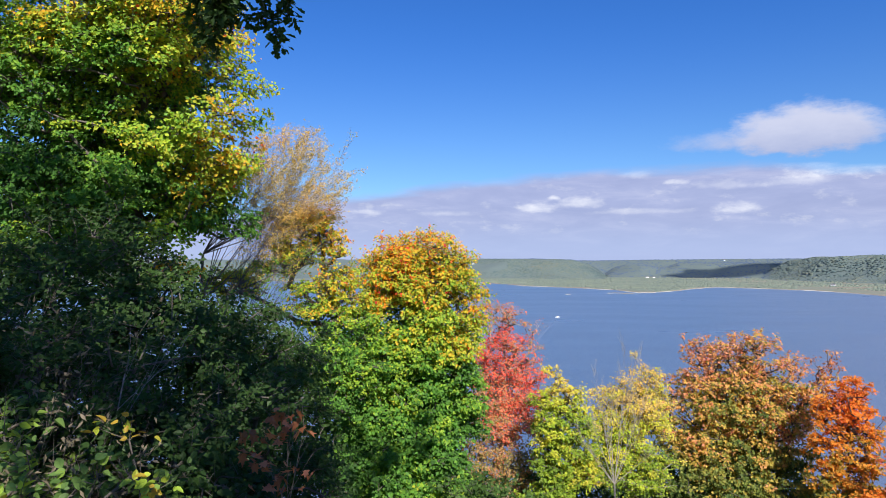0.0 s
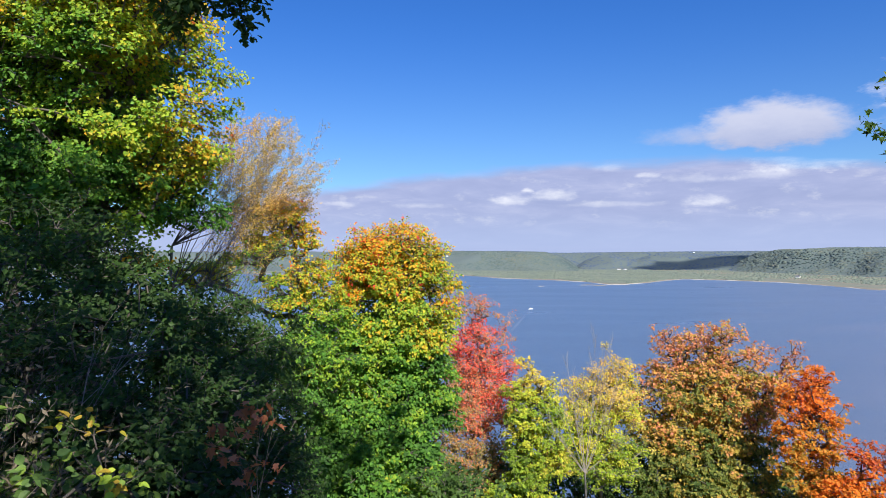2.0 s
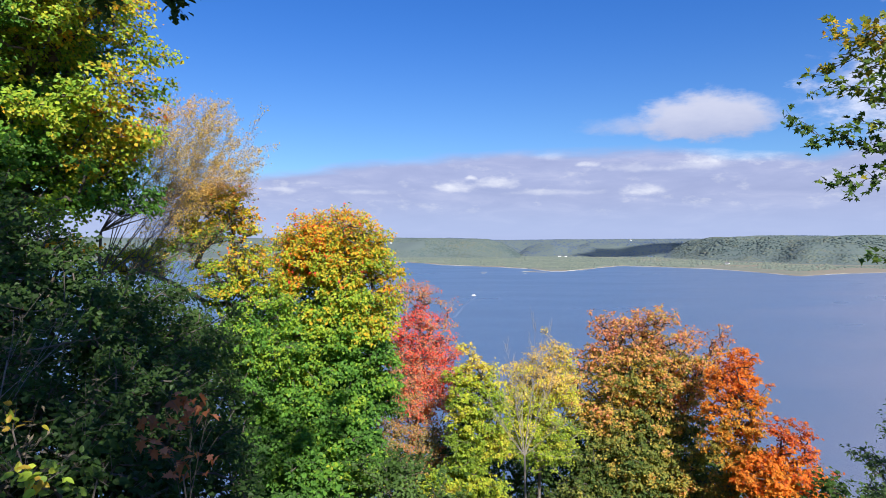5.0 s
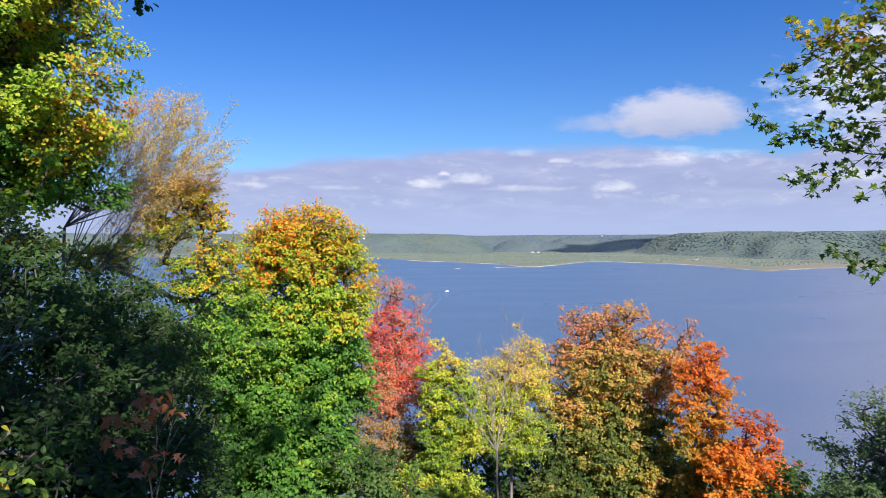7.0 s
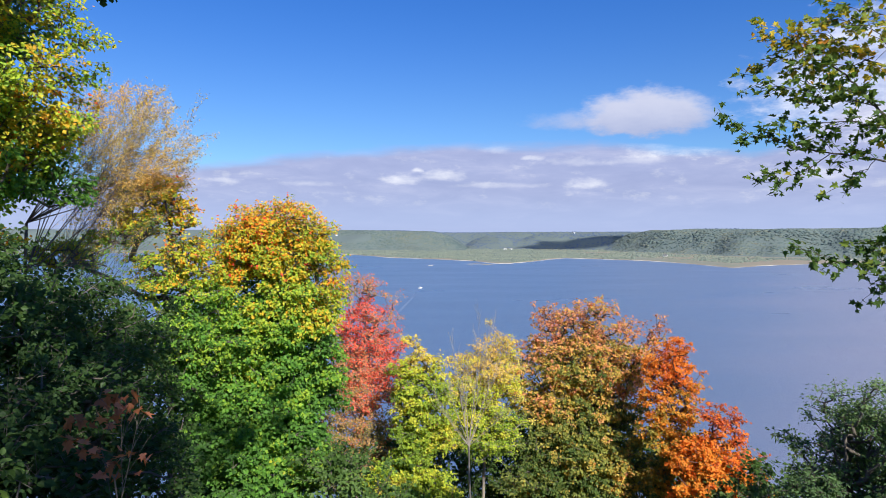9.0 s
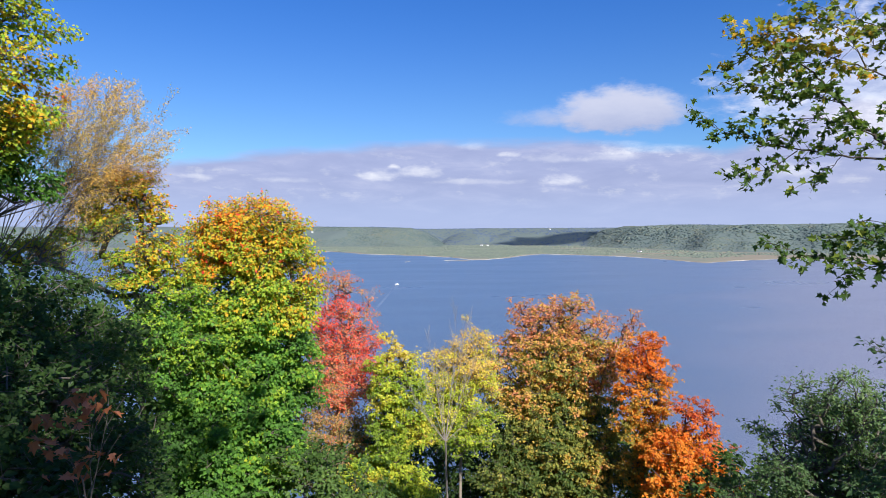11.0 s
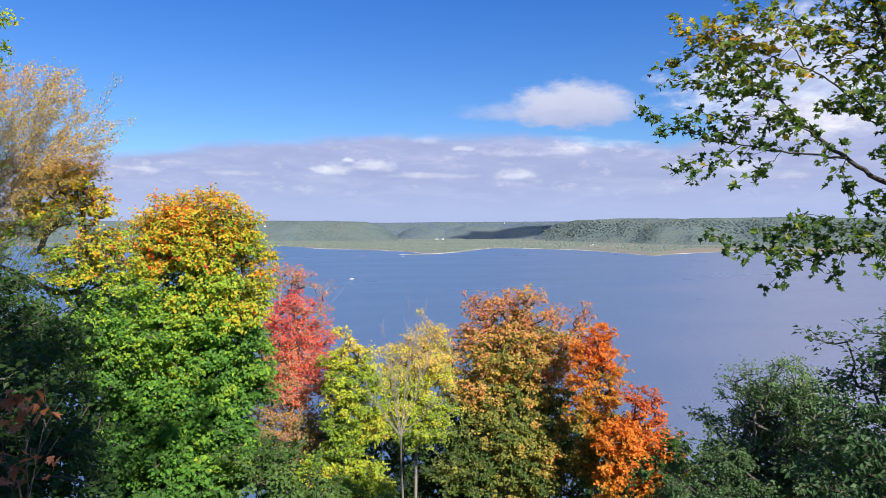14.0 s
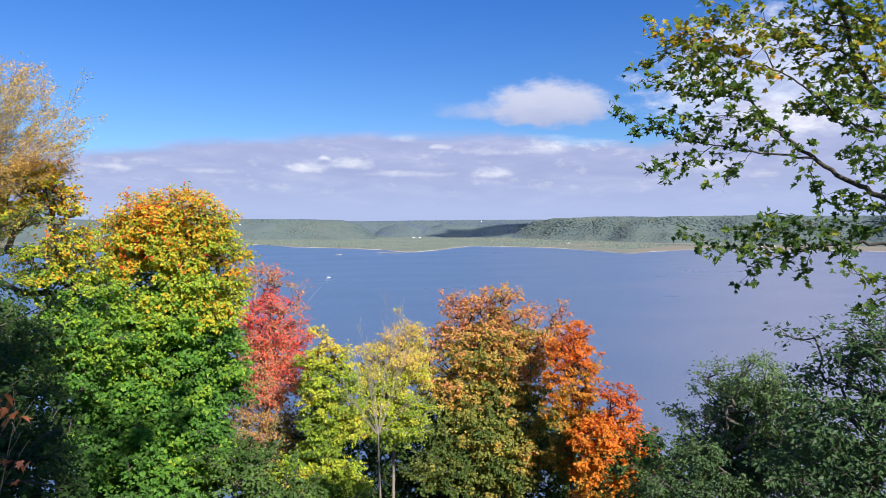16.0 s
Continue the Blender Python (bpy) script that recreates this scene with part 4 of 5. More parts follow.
twiggy_tree("bare_sapling", "leafless grey sapling with upright forking stems", plan(15.2, 15.0), spot(15.3, -18.6, 15.0), [
    spot(15.5, -7.0, 14.8), spot(16.5, -7.9, 15.0), spot(13.4, -9.4, 15.2), spot(12.4, -11.9, 14.9), spot(17.7, -13.1, 15.1), spot(15.9, -9.9, 14.8), spot(14.4, -11.4, 15.0), spot(17.0, -11.4, 15.2), spot(11.5, -13.9, 14.9), spot(14.0, -13.9, 15.1), spot(18.5, -15.2, 14.8), spot(12.2, -15.1, 15.0)], M_LIME, 19, M_PALE, 0.036, order=2, kids=2, up=0.04, spread=0.30, lead=0.26, late=True)

RUST_TOP = [
    (21.3, -6.9, 20.0, 0.36, 0.30, 0.80), (22.2, -8.1, 20.0, 0.60, 0.36, 0.72), (25.3, -6.6, 20.0, 0.68, 0.30, 0.74), (27.4, -6.6, 20.0, 0.28, 0.20, 0.76), (23.9, -7.8, 20.0, 0.72, 0.32, 0.70), (26.3, -8.2, 20.0, 0.80, 0.36, 0.68), (28.6, -8.3, 20.1, 0.40, 0.28, 0.74),
    (31.0, -7.9, 20.1, 0.36, 0.28, 0.88), (20.2, -9.6, 20.0, 0.30, 0.22, 0.72), (22.5, -9.9, 20.0, 0.92, 0.36, 0.64), (25.3, -10.2, 20.0, 0.92, 0.44, 0.62), (28.2, -10.3, 20.0, 0.80, 0.44, 0.62), (30.4, -9.5, 20.1, 0.52, 0.34, 0.72),
]
RUST_MIDDLE = [
    (20.5, -11.9, 19.8, 0.75, 0.45, 0.52), (23.4, -12.2, 19.8, 0.86, 0.45, 0.40), (26.8, -12.3, 19.8, 0.93, 0.48, 0.40), (29.2, -12.4, 19.9, 0.60, 0.48, 0.44), (19.7, -13.8, 19.8, 0.60, 0.41, 0.44), (22.6, -14.5, 19.8, 0.93, 0.45, 0.32), (25.9, -14.8, 19.8, 0.78, 0.48, 0.24),
    (28.8, -15.0, 19.8, 0.60, 0.48, 0.32), (21.1, -16.2, 19.8, 0.75, 0.45, 0.26), (24.4, -16.7, 19.8, 1.01, 0.48, 0.19), (27.8, -17.1, 19.8, 0.78, 0.48, 0.18), (20.0, -18.5, 19.8, 0.75, 0.48, 0.08),
]
RUST_SKIRT = [
    (23.5, -18.8, 19.4, 1.02, 0.49, 0.24), (26.9, -19.4, 19.4, 0.95, 0.57, 0.22), (29.8, -19.6, 19.4, 0.68, 0.57, 0.26), (21.0, -21.2, 19.4, 0.99, 0.64, 0.15), (26.0, -21.8, 19.4, 1.14, 0.64, 0.15), (24.9, -11.1, 20.6, 1.41, 1.01, 0.47), (24.4, -15.4, 20.6, 1.61, 1.01, 0.27),
    (25.0, -19.9, 20.6, 1.81, 1.01, 0.14),
]
tree("rust_maple", "broad maple in rust, orange and olive leaves", plan(25.5, 20.4), RUST_TOP + RUST_MIDDLE + RUST_SKIRT, M_RUST, 20, shape="kite", leaf=0.074, per=23, low_leaf=0.3, gap=0.24, clump=0.24, twigs=2,
     trunk_r=0.10, top=spot(25.5, -12, 20.3), hue_wob=0.14, mottle=0.20, tip=0.24)
FLAME_CROWN = [
    (32.7, -9.7, 18.5, 0.39, 0.33, 0.72), (32.2, -11.0, 18.5, 0.51, 0.37, 0.60), (33.3, -11.6, 18.5, 0.33, 0.20, 0.56), (31.6, -12.2, 18.5, 0.51, 0.41, 0.56), (33.1, -12.9, 18.5, 0.39, 0.29, 0.48), (34.3, -12.8, 18.5, 0.20, 0.14, 0.44), (31.4, -14.1, 18.5, 0.47, 0.31, 0.48),
    (32.9, -14.3, 18.5, 0.41, 0.35, 0.38), (32.0, -15.5, 18.5, 0.47, 0.31, 0.38), (33.5, -15.7, 18.5, 0.31, 0.39, 0.32), (31.2, -16.8, 18.5, 0.39, 0.35, 0.22), (33.1, -17.5, 18.5, 0.51, 0.51, 0.30), (32.5, -20.1, 18.5, 0.59, 0.59, 0.14),
]
tree("flame_maple", "young maple with flaming orange leaves", plan(32.4, 18.6), FLAME_CROWN, M_FIRE, 21, shape="kite", leaf=0.078, per=24, gap=0.17, clump=0.18, twigs=2, trunk_r=0.05, mottle=0.10, hue_wob=0.10)
SCARLET_CROWN = [
    (35.8, -14.7, 17.5, 0.31, 0.23, 0.90), (37.2, -15.0, 17.5, 0.23, 0.19, 0.90), (36.5, -15.8, 17.5, 0.42, 0.21, 0.82), (35.2, -17.2, 17.5, 0.58, 0.31, 0.54), (37.4, -16.9, 17.5, 0.29, 0.19, 0.72), (34.7, -18.5, 17.5, 0.66, 0.46, 0.52), (36.9, -18.4, 17.5, 0.58, 0.39, 0.58),
    (38.3, -19.2, 17.5, 0.35, 0.33, 0.60), (35.2, -20.2, 17.5, 0.85, 0.46, 0.54), (37.8, -20.2, 17.5, 0.66, 0.35, 0.60), (36.6, -22.0, 17.5, 1.16, 0.48, 0.36),
]
tree("flame_maple", "low maple with orange leaves and wine red tips", plan(36.2, 17.6), SCARLET_CROWN, M_FIRE, 27, shape="kite", leaf=0.078, per=24, gap=0.18, clump=0.18, twigs=2, trunk_r=0.05, mottle=0.10, hue_wob=0.10)
SLOPE_TOP = [
    (44.3, -11.8, 10.5, 0.21, 0.17, 0.80), (43.4, -13.3, 10.5, 0.16, 0.21, 0.78), (45.1, -13.6, 10.5, 0.28, 0.24, 0.78), (47.2, -11.1, 10.5, 0.23, 0.12, 0.82), (47.7, -12.1, 10.5, 0.39, 0.23, 0.80), (46.5, -13.9, 10.5, 0.39, 0.29, 0.76), (41.3, -15.5, 10.5, 0.13, 0.08, 0.72),
    (43.1, -16.2, 10.5, 0.29, 0.17, 0.76), (42.5, -17.4, 10.5, 0.17, 0.12, 0.72), (44.9, -16.1, 10.5, 0.35, 0.27, 0.74), (49.1, -13.6, 10.5, 0.39, 0.29, 0.72), (47.4, -16.4, 10.5, 0.51, 0.32, 0.68),
]
SLOPE_SKIRT = [
    (44.4, -18.5, 10.3, 0.39, 0.27, 0.66), (41.5, -19.3, 10.3, 0.20, 0.20, 0.62), (49.8, -16.0, 10.3, 0.39, 0.34, 0.62), (41.5, -21.4, 10.3, 0.45, 0.23, 0.56), (45.0, -20.9, 10.3, 0.57, 0.34, 0.56), (48.3, -19.1, 10.3, 0.57, 0.40, 0.56), (51.4, -17.3, 10.3, 0.57, 0.45, 0.51),
    (46.9, -14.6, 11.3, 0.75, 0.50, 0.56), (46.6, -19.0, 11.3, 0.99, 0.50, 0.46),
]
tree("slope_tree", "grey green small-leaved tree beside the lake view", plan(47, 10.6), SLOPE_TOP + SLOPE_SKIRT, M_SLOPE, 22, shape="oval", leaf=0.056, per=26, gap=0.155, clump=0.16, trunk_r=0.06,
     twig_r=0.003, hue_wob=0.08, mottle=0.08)
# Hues set low: backlight and shade put into this tree's leaf colour.
SHADE_CROWN = [
    (53.5, -7.8, 7.3, 0.24, 0.06, 0.54), (55.0, -8.7, 7.3, 0.21, 0.10, 0.59), (53.2, -10.1, 7.3, 0.29, 0.10, 0.59), (55.0, -10.7, 7.3, 0.29, 0.19, 0.54), (50.5, -9.0, 7.3, 0.16, 0.06, 0.39), (51.8, -11.6, 7.3, 0.21, 0.14, 0.49), (53.0, -13.1, 7.3, 0.38, 0.17, 0.49),
    (55.6, -13.5, 7.3, 0.35, 0.26, 0.49), (51.5, -14.1, 7.3, 0.28, 0.16, 0.44), (53.7, -16.6, 7.3, 0.43, 0.22, 0.44), (51.8, -18.4, 7.3, 0.43, 0.22, 0.42), (55.6, -18.5, 7.3, 0.52, 0.29, 0.44), (57.0, -10.0, 7.3, 0.43, 0.35, 0.54), (57.8, -15.3, 7.3, 0.52, 0.43, 0.49),
]
tree("slope_tree", "tree beside the lake view, shade put into its dark green leaves", plan(57, 7.4), SHADE_CROWN, M_SLOPE, 28, shape="oval", leaf=0.060, per=22, gap=0.150, clump=0.17, trunk_r=0.06,
     twig_r=0.003, hue_wob=0.08)


def bough_tree(name, label, trunk, boughs, mat, seed, leaf, shape, every, reach, per, bark=M_BARK, single=300, tilt=(0.0, -0.25, 0.75), sag=0.25):
    """A tree that reaches long boughs over the view. trunk: places and radii from the ground up.
    boughs: bearings, rises and distances along the bough, radius at both ends, hue, and the share of it that is bare."""
    rng = np.random.default_rng(seed)
    base = np.array(trunk[0][0], float)
    thing = tagged(new(name), label, "tree")
    thing.location = base.tolist()

    def curve(pts, n):
        pts = np.array(pts, float)
        s = np.concatenate([[0], np.cumsum(np.linalg.norm(np.diff(pts, axis=0), axis=1))])
        at = np.linspace(0, s[-1], n)
        q = np.stack([np.interp(at, s, pts[:, i]) for i in range(3)], -1)
        for _ in range(3):
            q[1:-1] = (q[:-2] + 2 * q[1:-1] + q[2:]) / 4
        return q, s[-1]

    q, _ = curve([p for p, _ in trunk], 15)
    rr = np.interp(np.linspace(0, 1, 15), np.linspace(0, 1, len(trunk)), [r for _, r in trunk])
    link("trunk", tube_mesh("trunk", [(q[i] - base, q[i + 1] - base, rr[i], rr[i + 1]) for i in range(14)], 9), bark, thing)
    P, D, N, H = [], [], [], []
    for pts, r0, r1, hue, bare in boughs:
        pts = [np.array(spot(*p)[:]) for p in pts]
        n = max(8, int(np.linalg.norm(pts[-1] - pts[0]) / 0.07))
        q, length = curve(pts, n)
        q[2:-1] += rng.normal(size=(n - 3, 3)) * 0.010
        r = r0 + (r1 - r0) * np.linspace(0, 1, n) ** 0.8
        segs = [(q[i], q[i + 1], r[i], r[i + 1]) for i in range(n - 1)]
        ways = unit(np.gradient(q, axis=0))
        starts = [(bare + (1 - bare) * k / max(1, int(length * (1 - bare) / every))) for k in range(int(length * (1 - bare) / every) + 1)]
        for k, f in enumerate(starts):
            i = min(n - 1, int(f * (n - 1)))
            w = ways[i]
            side = unit(np.cross(w, [0, 0, 1.0])) * (1 if k % 2 else -1)
            d = unit(w * 0.7 + side * rng.uniform(0.2, 1.0) + np.array([0, 0, rng.normal() * 0.45]) + rng.normal(size=3) * 0.2)
            ln = reach * rng.uniform(0.45, 1.15) * (1.1 - 0.4 * f)
            a = q[i]
            b = a + d * ln * 0.55
            c = b + unit(d + np.array([0, 0, -sag])) * ln * 0.45
            segs += [(a, b, 0.0032, 0.0024), (b, c, 0.0024, 0.0014)]
            for _ in range(per):
                u = rng.uniform(0.25, 1.05)
                at = a + (b - a) * u / 0.55 if u < 0.55 else b + (c - b) * (u - 0.55) / 0.45
                P.append(at + rng.normal(size=3) * leaf * 0.35)
                D.append(d * 0.6 + rng.normal(size=3) * 0.6 + np.array([0, 0, -0.45]))
                N.append(np.array(tilt) + rng.normal(size=3) * 0.5)
                H.append(hue + rng.normal() * 0.10)
        link("bough", tube_mesh("bough", [(a - base, b - base, u, w) for a, b, u, w in segs], 6), bark, thing)
    P, D, N, H = np.array(P), unit(np.array(D)), unit(np.array(N)), np.clip(H, 0, 1)
    size = leaf * rng.uniform(0.6, 1.2, len(P))
    order = rng.permutation(len(P))
    apart, rest = order[:single], order[single:]
    hues = np.linspace(0.05, 0.95, 8)
    kinds = [single_leaf("leaf", shape, t, mat, seed + i) for i, t in enumerate(hues)]
    for i in apart:
        y = D[i] - N[i] * (D[i] @ N[i])
        y = y / np.linalg.norm(y)
        m = Matrix(np.column_stack([np.cross(y, N[i]), y, N[i]]).tolist()).to_4x4()
        ob = new("leaf", kinds[int(np.argmin(np.abs(hues - H[i])))])
        ob.parent = thing
        ob.matrix_basis = Matrix.Translation((P[i] - base).tolist()) @ m @ Matrix.Scale(size[i], 4)
    link("crown", leaf_mesh("crown", P[rest] - base, N[rest], D[rest], size[rest], H[rest], shape, rng), mat, thing)
    return thing


def on_ground(x, y):
    return (x, y, float(height(x, y)) - 0.1)


MAPLE_BOUGHS = [
    ([(62.2, -1.0, 8.12), (55.6, 1.7, 8.05), (53.2, 3.0, 7.99), (51.0, 4.8, 7.93), (48.6, 6.9, 7.87), (46.6, 9.4, 7.81), (44.9, 11.7, 7.75), (43.2, 13.4, 7.69)], 0.045, 0.006, 0.30, 0.55),
    ([(51.0, 4.8, 7.90), (49.5, 5.1, 7.84), (46.7, 5.5, 7.77), (43.8, 6.1, 7.70), (40.7, 7.1, 7.62), (38.5, 8.0, 7.55), (36.7, 8.8, 7.48)], 0.014, 0.003, 0.22, 0.3),
    ([(43.8, 6.1, 7.70), (42.3, 5.0, 7.63), (40.8, 4.3, 7.56), (39.2, 4.1, 7.49)], 0.006, 0.002, 0.26, 0.2),
    ([(46.7, 5.5, 7.70), (46.0, 4.7, 7.73), (45.1, 4.2, 7.76), (44.9, 3.4, 7.80)], 0.005, 0.002, 0.24, 0.3),
    ([(62.3, -2.9, 7.72), (55.7, -1.6, 7.66), (53.3, -1.6, 7.61), (51.1, -1.9, 7.56), (49.3, -2.6, 7.50), (47.5, -3.1, 7.45), (46.9, -4.1, 7.40)], 0.03, 0.003, 0.20, 0.5),
    ([(53.3, -1.6, 7.61), (51.9, -0.4, 7.54), (50.0, 0.3, 7.47), (48.4, 0.7, 7.40)], 0.007, 0.002, 0.24, 0.15),
    ([(51.1, -1.9, 7.61), (49.0, -0.9, 7.54), (47.2, -0.3, 7.47), (46.1, -0.4, 7.40)], 0.007, 0.002, 0.24, 0.15),
    ([(49.3, -2.6, 7.50), (46.9, -2.2, 7.43), (44.6, -2.0, 7.36), (42.1, -1.1, 7.29)], 0.006, 0.002, 0.22, 0.15),
    ([(51.1, -1.9, 7.61), (50.9, -3.0, 7.61), (50.4, -3.9, 7.61)], 0.005, 0.002, 0.20, 0.2),
    ([(62.1, 3.8, 8.42), (55.5, 6.2, 8.35), (53.8, 7.0, 8.29), (52.4, 7.9, 8.23), (50.5, 8.7, 8.16), (49.4, 8.6, 8.10)], 0.03, 0.004, 0.32, 0.5),
    ([(52.4, 7.9, 8.21), (50.1, 10.4, 8.17), (48.1, 11.8, 8.13), (45.3, 13.1, 8.09), (42.4, 14.0, 8.06), (39.7, 15.1, 8.02), (38.7, 16.1, 7.98)], 0.012, 0.002, 0.52, 0.3),
    ([(42.4, 14.0, 7.99), (40.6, 13.6, 7.99), (38.8, 13.0, 7.99), (38.4, 12.5, 7.99)], 0.005, 0.002, 0.50, 0.1),
    ([(46.6, 9.4, 7.80), (45.0, 10.9, 7.77), (42.8, 11.5, 7.74), (40.7, 11.2, 7.71), (38.9, 11.8, 7.69)], 0.008, 0.002, 0.36, 0.15),
    ([(48.7, 6.9, 7.80), (46.9, 7.9, 7.75), (44.8, 8.5, 7.70), (42.7, 8.5, 7.64), (40.7, 8.7, 7.59)], 0.008, 0.002, 0.24, 0.1),
    ([(62.0, 6.1, 8.71), (56.5, 7.7, 8.68), (54.1, 10.0, 8.64), (53.3, 12.0, 8.60), (52.9, 14.1, 8.57), (52.2, 16.1, 8.53), (51.7, 18.5, 8.50)], 0.045, 0.014, 0.40, 0.4),
    ([(53.3, 12.0, 8.50), (50.8, 13.2, 8.40), (48.5, 14.7, 8.30), (46.1, 16.1, 8.19), (44.2, 16.9, 8.09)], 0.012, 0.002, 0.46, 0.15),
    ([(52.9, 14.1, 8.50), (50.7, 15.1, 8.43), (49.2, 16.4, 8.36), (48.4, 17.9, 8.30)], 0.01, 0.003, 0.42, 0.2),
    ([(51.0, 4.8, 7.80), (50.6, 3.6, 7.80), (51.1, 2.6, 7.81), (51.9, 2.0, 7.81)], 0.006, 0.002, 0.28, 0.2),
    ([(62.2, 1.2, 7.72), (57.3, 3.3, 7.68), (55.1, 4.8, 7.64), (53.9, 5.4, 7.61)], 0.02, 0.003, 0.24, 0.5),
    ([(50.1, 10.4, 8.10), (51.6, 10.6, 8.15), (53.0, 10.5, 8.20)], 0.007, 0.002, 0.40, 0.1),
    ([(61.9, 9.0, 8.31), (56.4, 10.5, 8.27), (54.6, 11.7, 8.24), (53.3, 12.1, 8.20)], 0.02, 0.003, 0.48, 0.4),
    ([(62.4, -5.2, 7.52), (56.8, -4.4, 7.51), (55.0, -4.3, 7.51), (53.6, -3.8, 7.51)], 0.012, 0.002, 0.34, 0.55),
    ([(56.8, -4.6, 7.51), (55.5, -5.7, 7.51), (54.5, -6.2, 7.51)], 0.006, 0.002, 0.34, 0.2),
    ([(62.2, -0.3, 7.82), (56.7, 0.8, 7.81), (54.3, 1.1, 7.81), (52.9, 1.3, 7.81)], 0.014, 0.002, 0.28, 0.5),
    ([(46.5, 12.9, 8.10), (44.5, 12.2, 8.06), (42.4, 13.3, 8.02), (41.1, 12.5, 7.99)], 0.006, 0.002, 0.45, 0.1),
    ([(56.3, 14.3, 8.41), (54.6, 14.9, 8.40), (53.6, 13.6, 8.40), (55.0, 12.6, 8.41)], 0.012, 0.004, 0.45, 0.2),
    ([(57.8, 8.4, 8.11), (55.2, 8.2, 8.07), (53.1, 8.9, 8.04), (51.6, 9.4, 8.00)], 0.012, 0.003, 0.34, 0.25),
    ([(48.1, 11.8, 8.10), (46.9, 14.5, 8.03), (44.9, 15.5, 7.96), (42.8, 16.2, 7.89)], 0.008, 0.002, 0.48, 0.15),
    ([(57.7, 9.5, 8.61), (55.7, 13.3, 8.51), (54.3, 16.5, 8.40)], 0.02, 0.006, 0.40, 0.3),
    ([(61.9, 10.1, 8.71), (57.0, 11.5, 8.66), (55.0, 13.4, 8.61), (52.9, 15.2, 8.55), (50.7, 17.1, 8.50)], 0.02, 0.004, 0.40, 0.3),
    ([(54.1, 10.0, 8.61), (51.9, 11.8, 8.54), (50.0, 12.5, 8.47), (48.1, 13.5, 8.40)], 0.008, 0.002, 0.40, 0.1),
    ([(56.5, 7.7, 8.61), (54.5, 8.3, 8.54), (52.7, 9.7, 8.47), (50.9, 9.5, 8.40)], 0.01, 0.002, 0.34, 0.2),
    ([(55.0, 13.4, 8.71), (52.9, 13.3, 8.67), (51.1, 14.1, 8.63), (49.2, 14.2, 8.60)], 0.008, 0.002, 0.42, 0.1),
    ([(62.1, 2.0, 8.02), (56.6, 2.9, 7.98), (54.6, 3.8, 7.94), (53.5, 4.5, 7.91)], 0.014, 0.002, 0.26, 0.5),
    ([(62.2, 0.1, 7.92), (56.7, 0.1, 7.88), (54.7, -0.1, 7.84), (52.9, -0.3, 7.81)], 0.012, 0.002, 0.26, 0.5),
    ([(45.3, 13.1, 8.09), (43.6, 14.8, 8.09), (42.1, 15.6, 8.09), (41.0, 14.7, 8.09)], 0.006, 0.002, 0.52, 0.1),
    ([(46.6, 9.4, 7.80), (45.4, 10.0, 7.76), (43.7, 9.9, 7.73), (41.8, 10.2, 7.69)], 0.006, 0.002, 0.28, 0.1),
]
bough_tree("overhanging_maple", "green maple reaching long boughs over the view", [
    (on_ground(*plan(63, 8.8)), 0.16), (spot(63, -8, 8.8), 0.13), (spot(62, 8, 8.7), 0.11), (spot(61, 26, 8.9), 0.06)],
    MAPLE_BOUGHS, M_OVER, 23, 0.072, "maple", 0.05, 0.34, 8, bark=M_DARK)
# Low hue keeps the sprays dark: their shade is put into the colour.
OAK_SPRAYS = [
    ([(-20.0, 24.3, 4.90), (-19.8, 21.5, 4.90), (-20.0, 19.3, 4.90), (-20.4, 17.5, 4.90)], 0.006, 0.002, 0.1, 0.32),
    ([(-18.9, 24.5, 4.85), (-18.6, 21.6, 4.85), (-17.9, 20.6, 4.85), (-17.4, 20.1, 4.85)], 0.006, 0.002, 0.1, 0.32),
    ([(-17.2, 24.7, 4.90), (-16.3, 21.8, 4.90), (-15.3, 20.2, 4.90), (-14.4, 18.4, 4.90)], 0.006, 0.002, 0.1, 0.32),
    ([(-14.5, 25.0, 4.95), (-14.2, 22.9, 4.95), (-14.0, 21.4, 4.95), (-13.6, 20.5, 4.95)], 0.006, 0.002, 0.12, 0.32),
    ([(-21.4, 24.2, 5.00), (-20.9, 21.1, 5.00), (-20.8, 19.6, 5.00), (-21.1, 18.7, 5.00)], 0.006, 0.002, 0.12, 0.32),
    ([(-19.6, 24.4, 4.80), (-19.4, 20.2, 4.80), (-19.7, 18.2, 4.80)], 0.006, 0.002, 0.1, 0.32),
    ([(-20.2, 24.3, 4.85), (-19.2, 21.1, 4.85), (-18.8, 19.4, 4.85)], 0.006, 0.002, 0.12, 0.32),
]
bough_tree("oak_tree", "oak whose leafy sprays, darkened in colour for shade, hang over the lookout", [
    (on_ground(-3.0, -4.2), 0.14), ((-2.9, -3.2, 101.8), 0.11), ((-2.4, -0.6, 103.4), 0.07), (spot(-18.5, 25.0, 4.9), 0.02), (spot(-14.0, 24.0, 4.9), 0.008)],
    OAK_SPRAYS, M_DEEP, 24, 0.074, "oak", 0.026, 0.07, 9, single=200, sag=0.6)
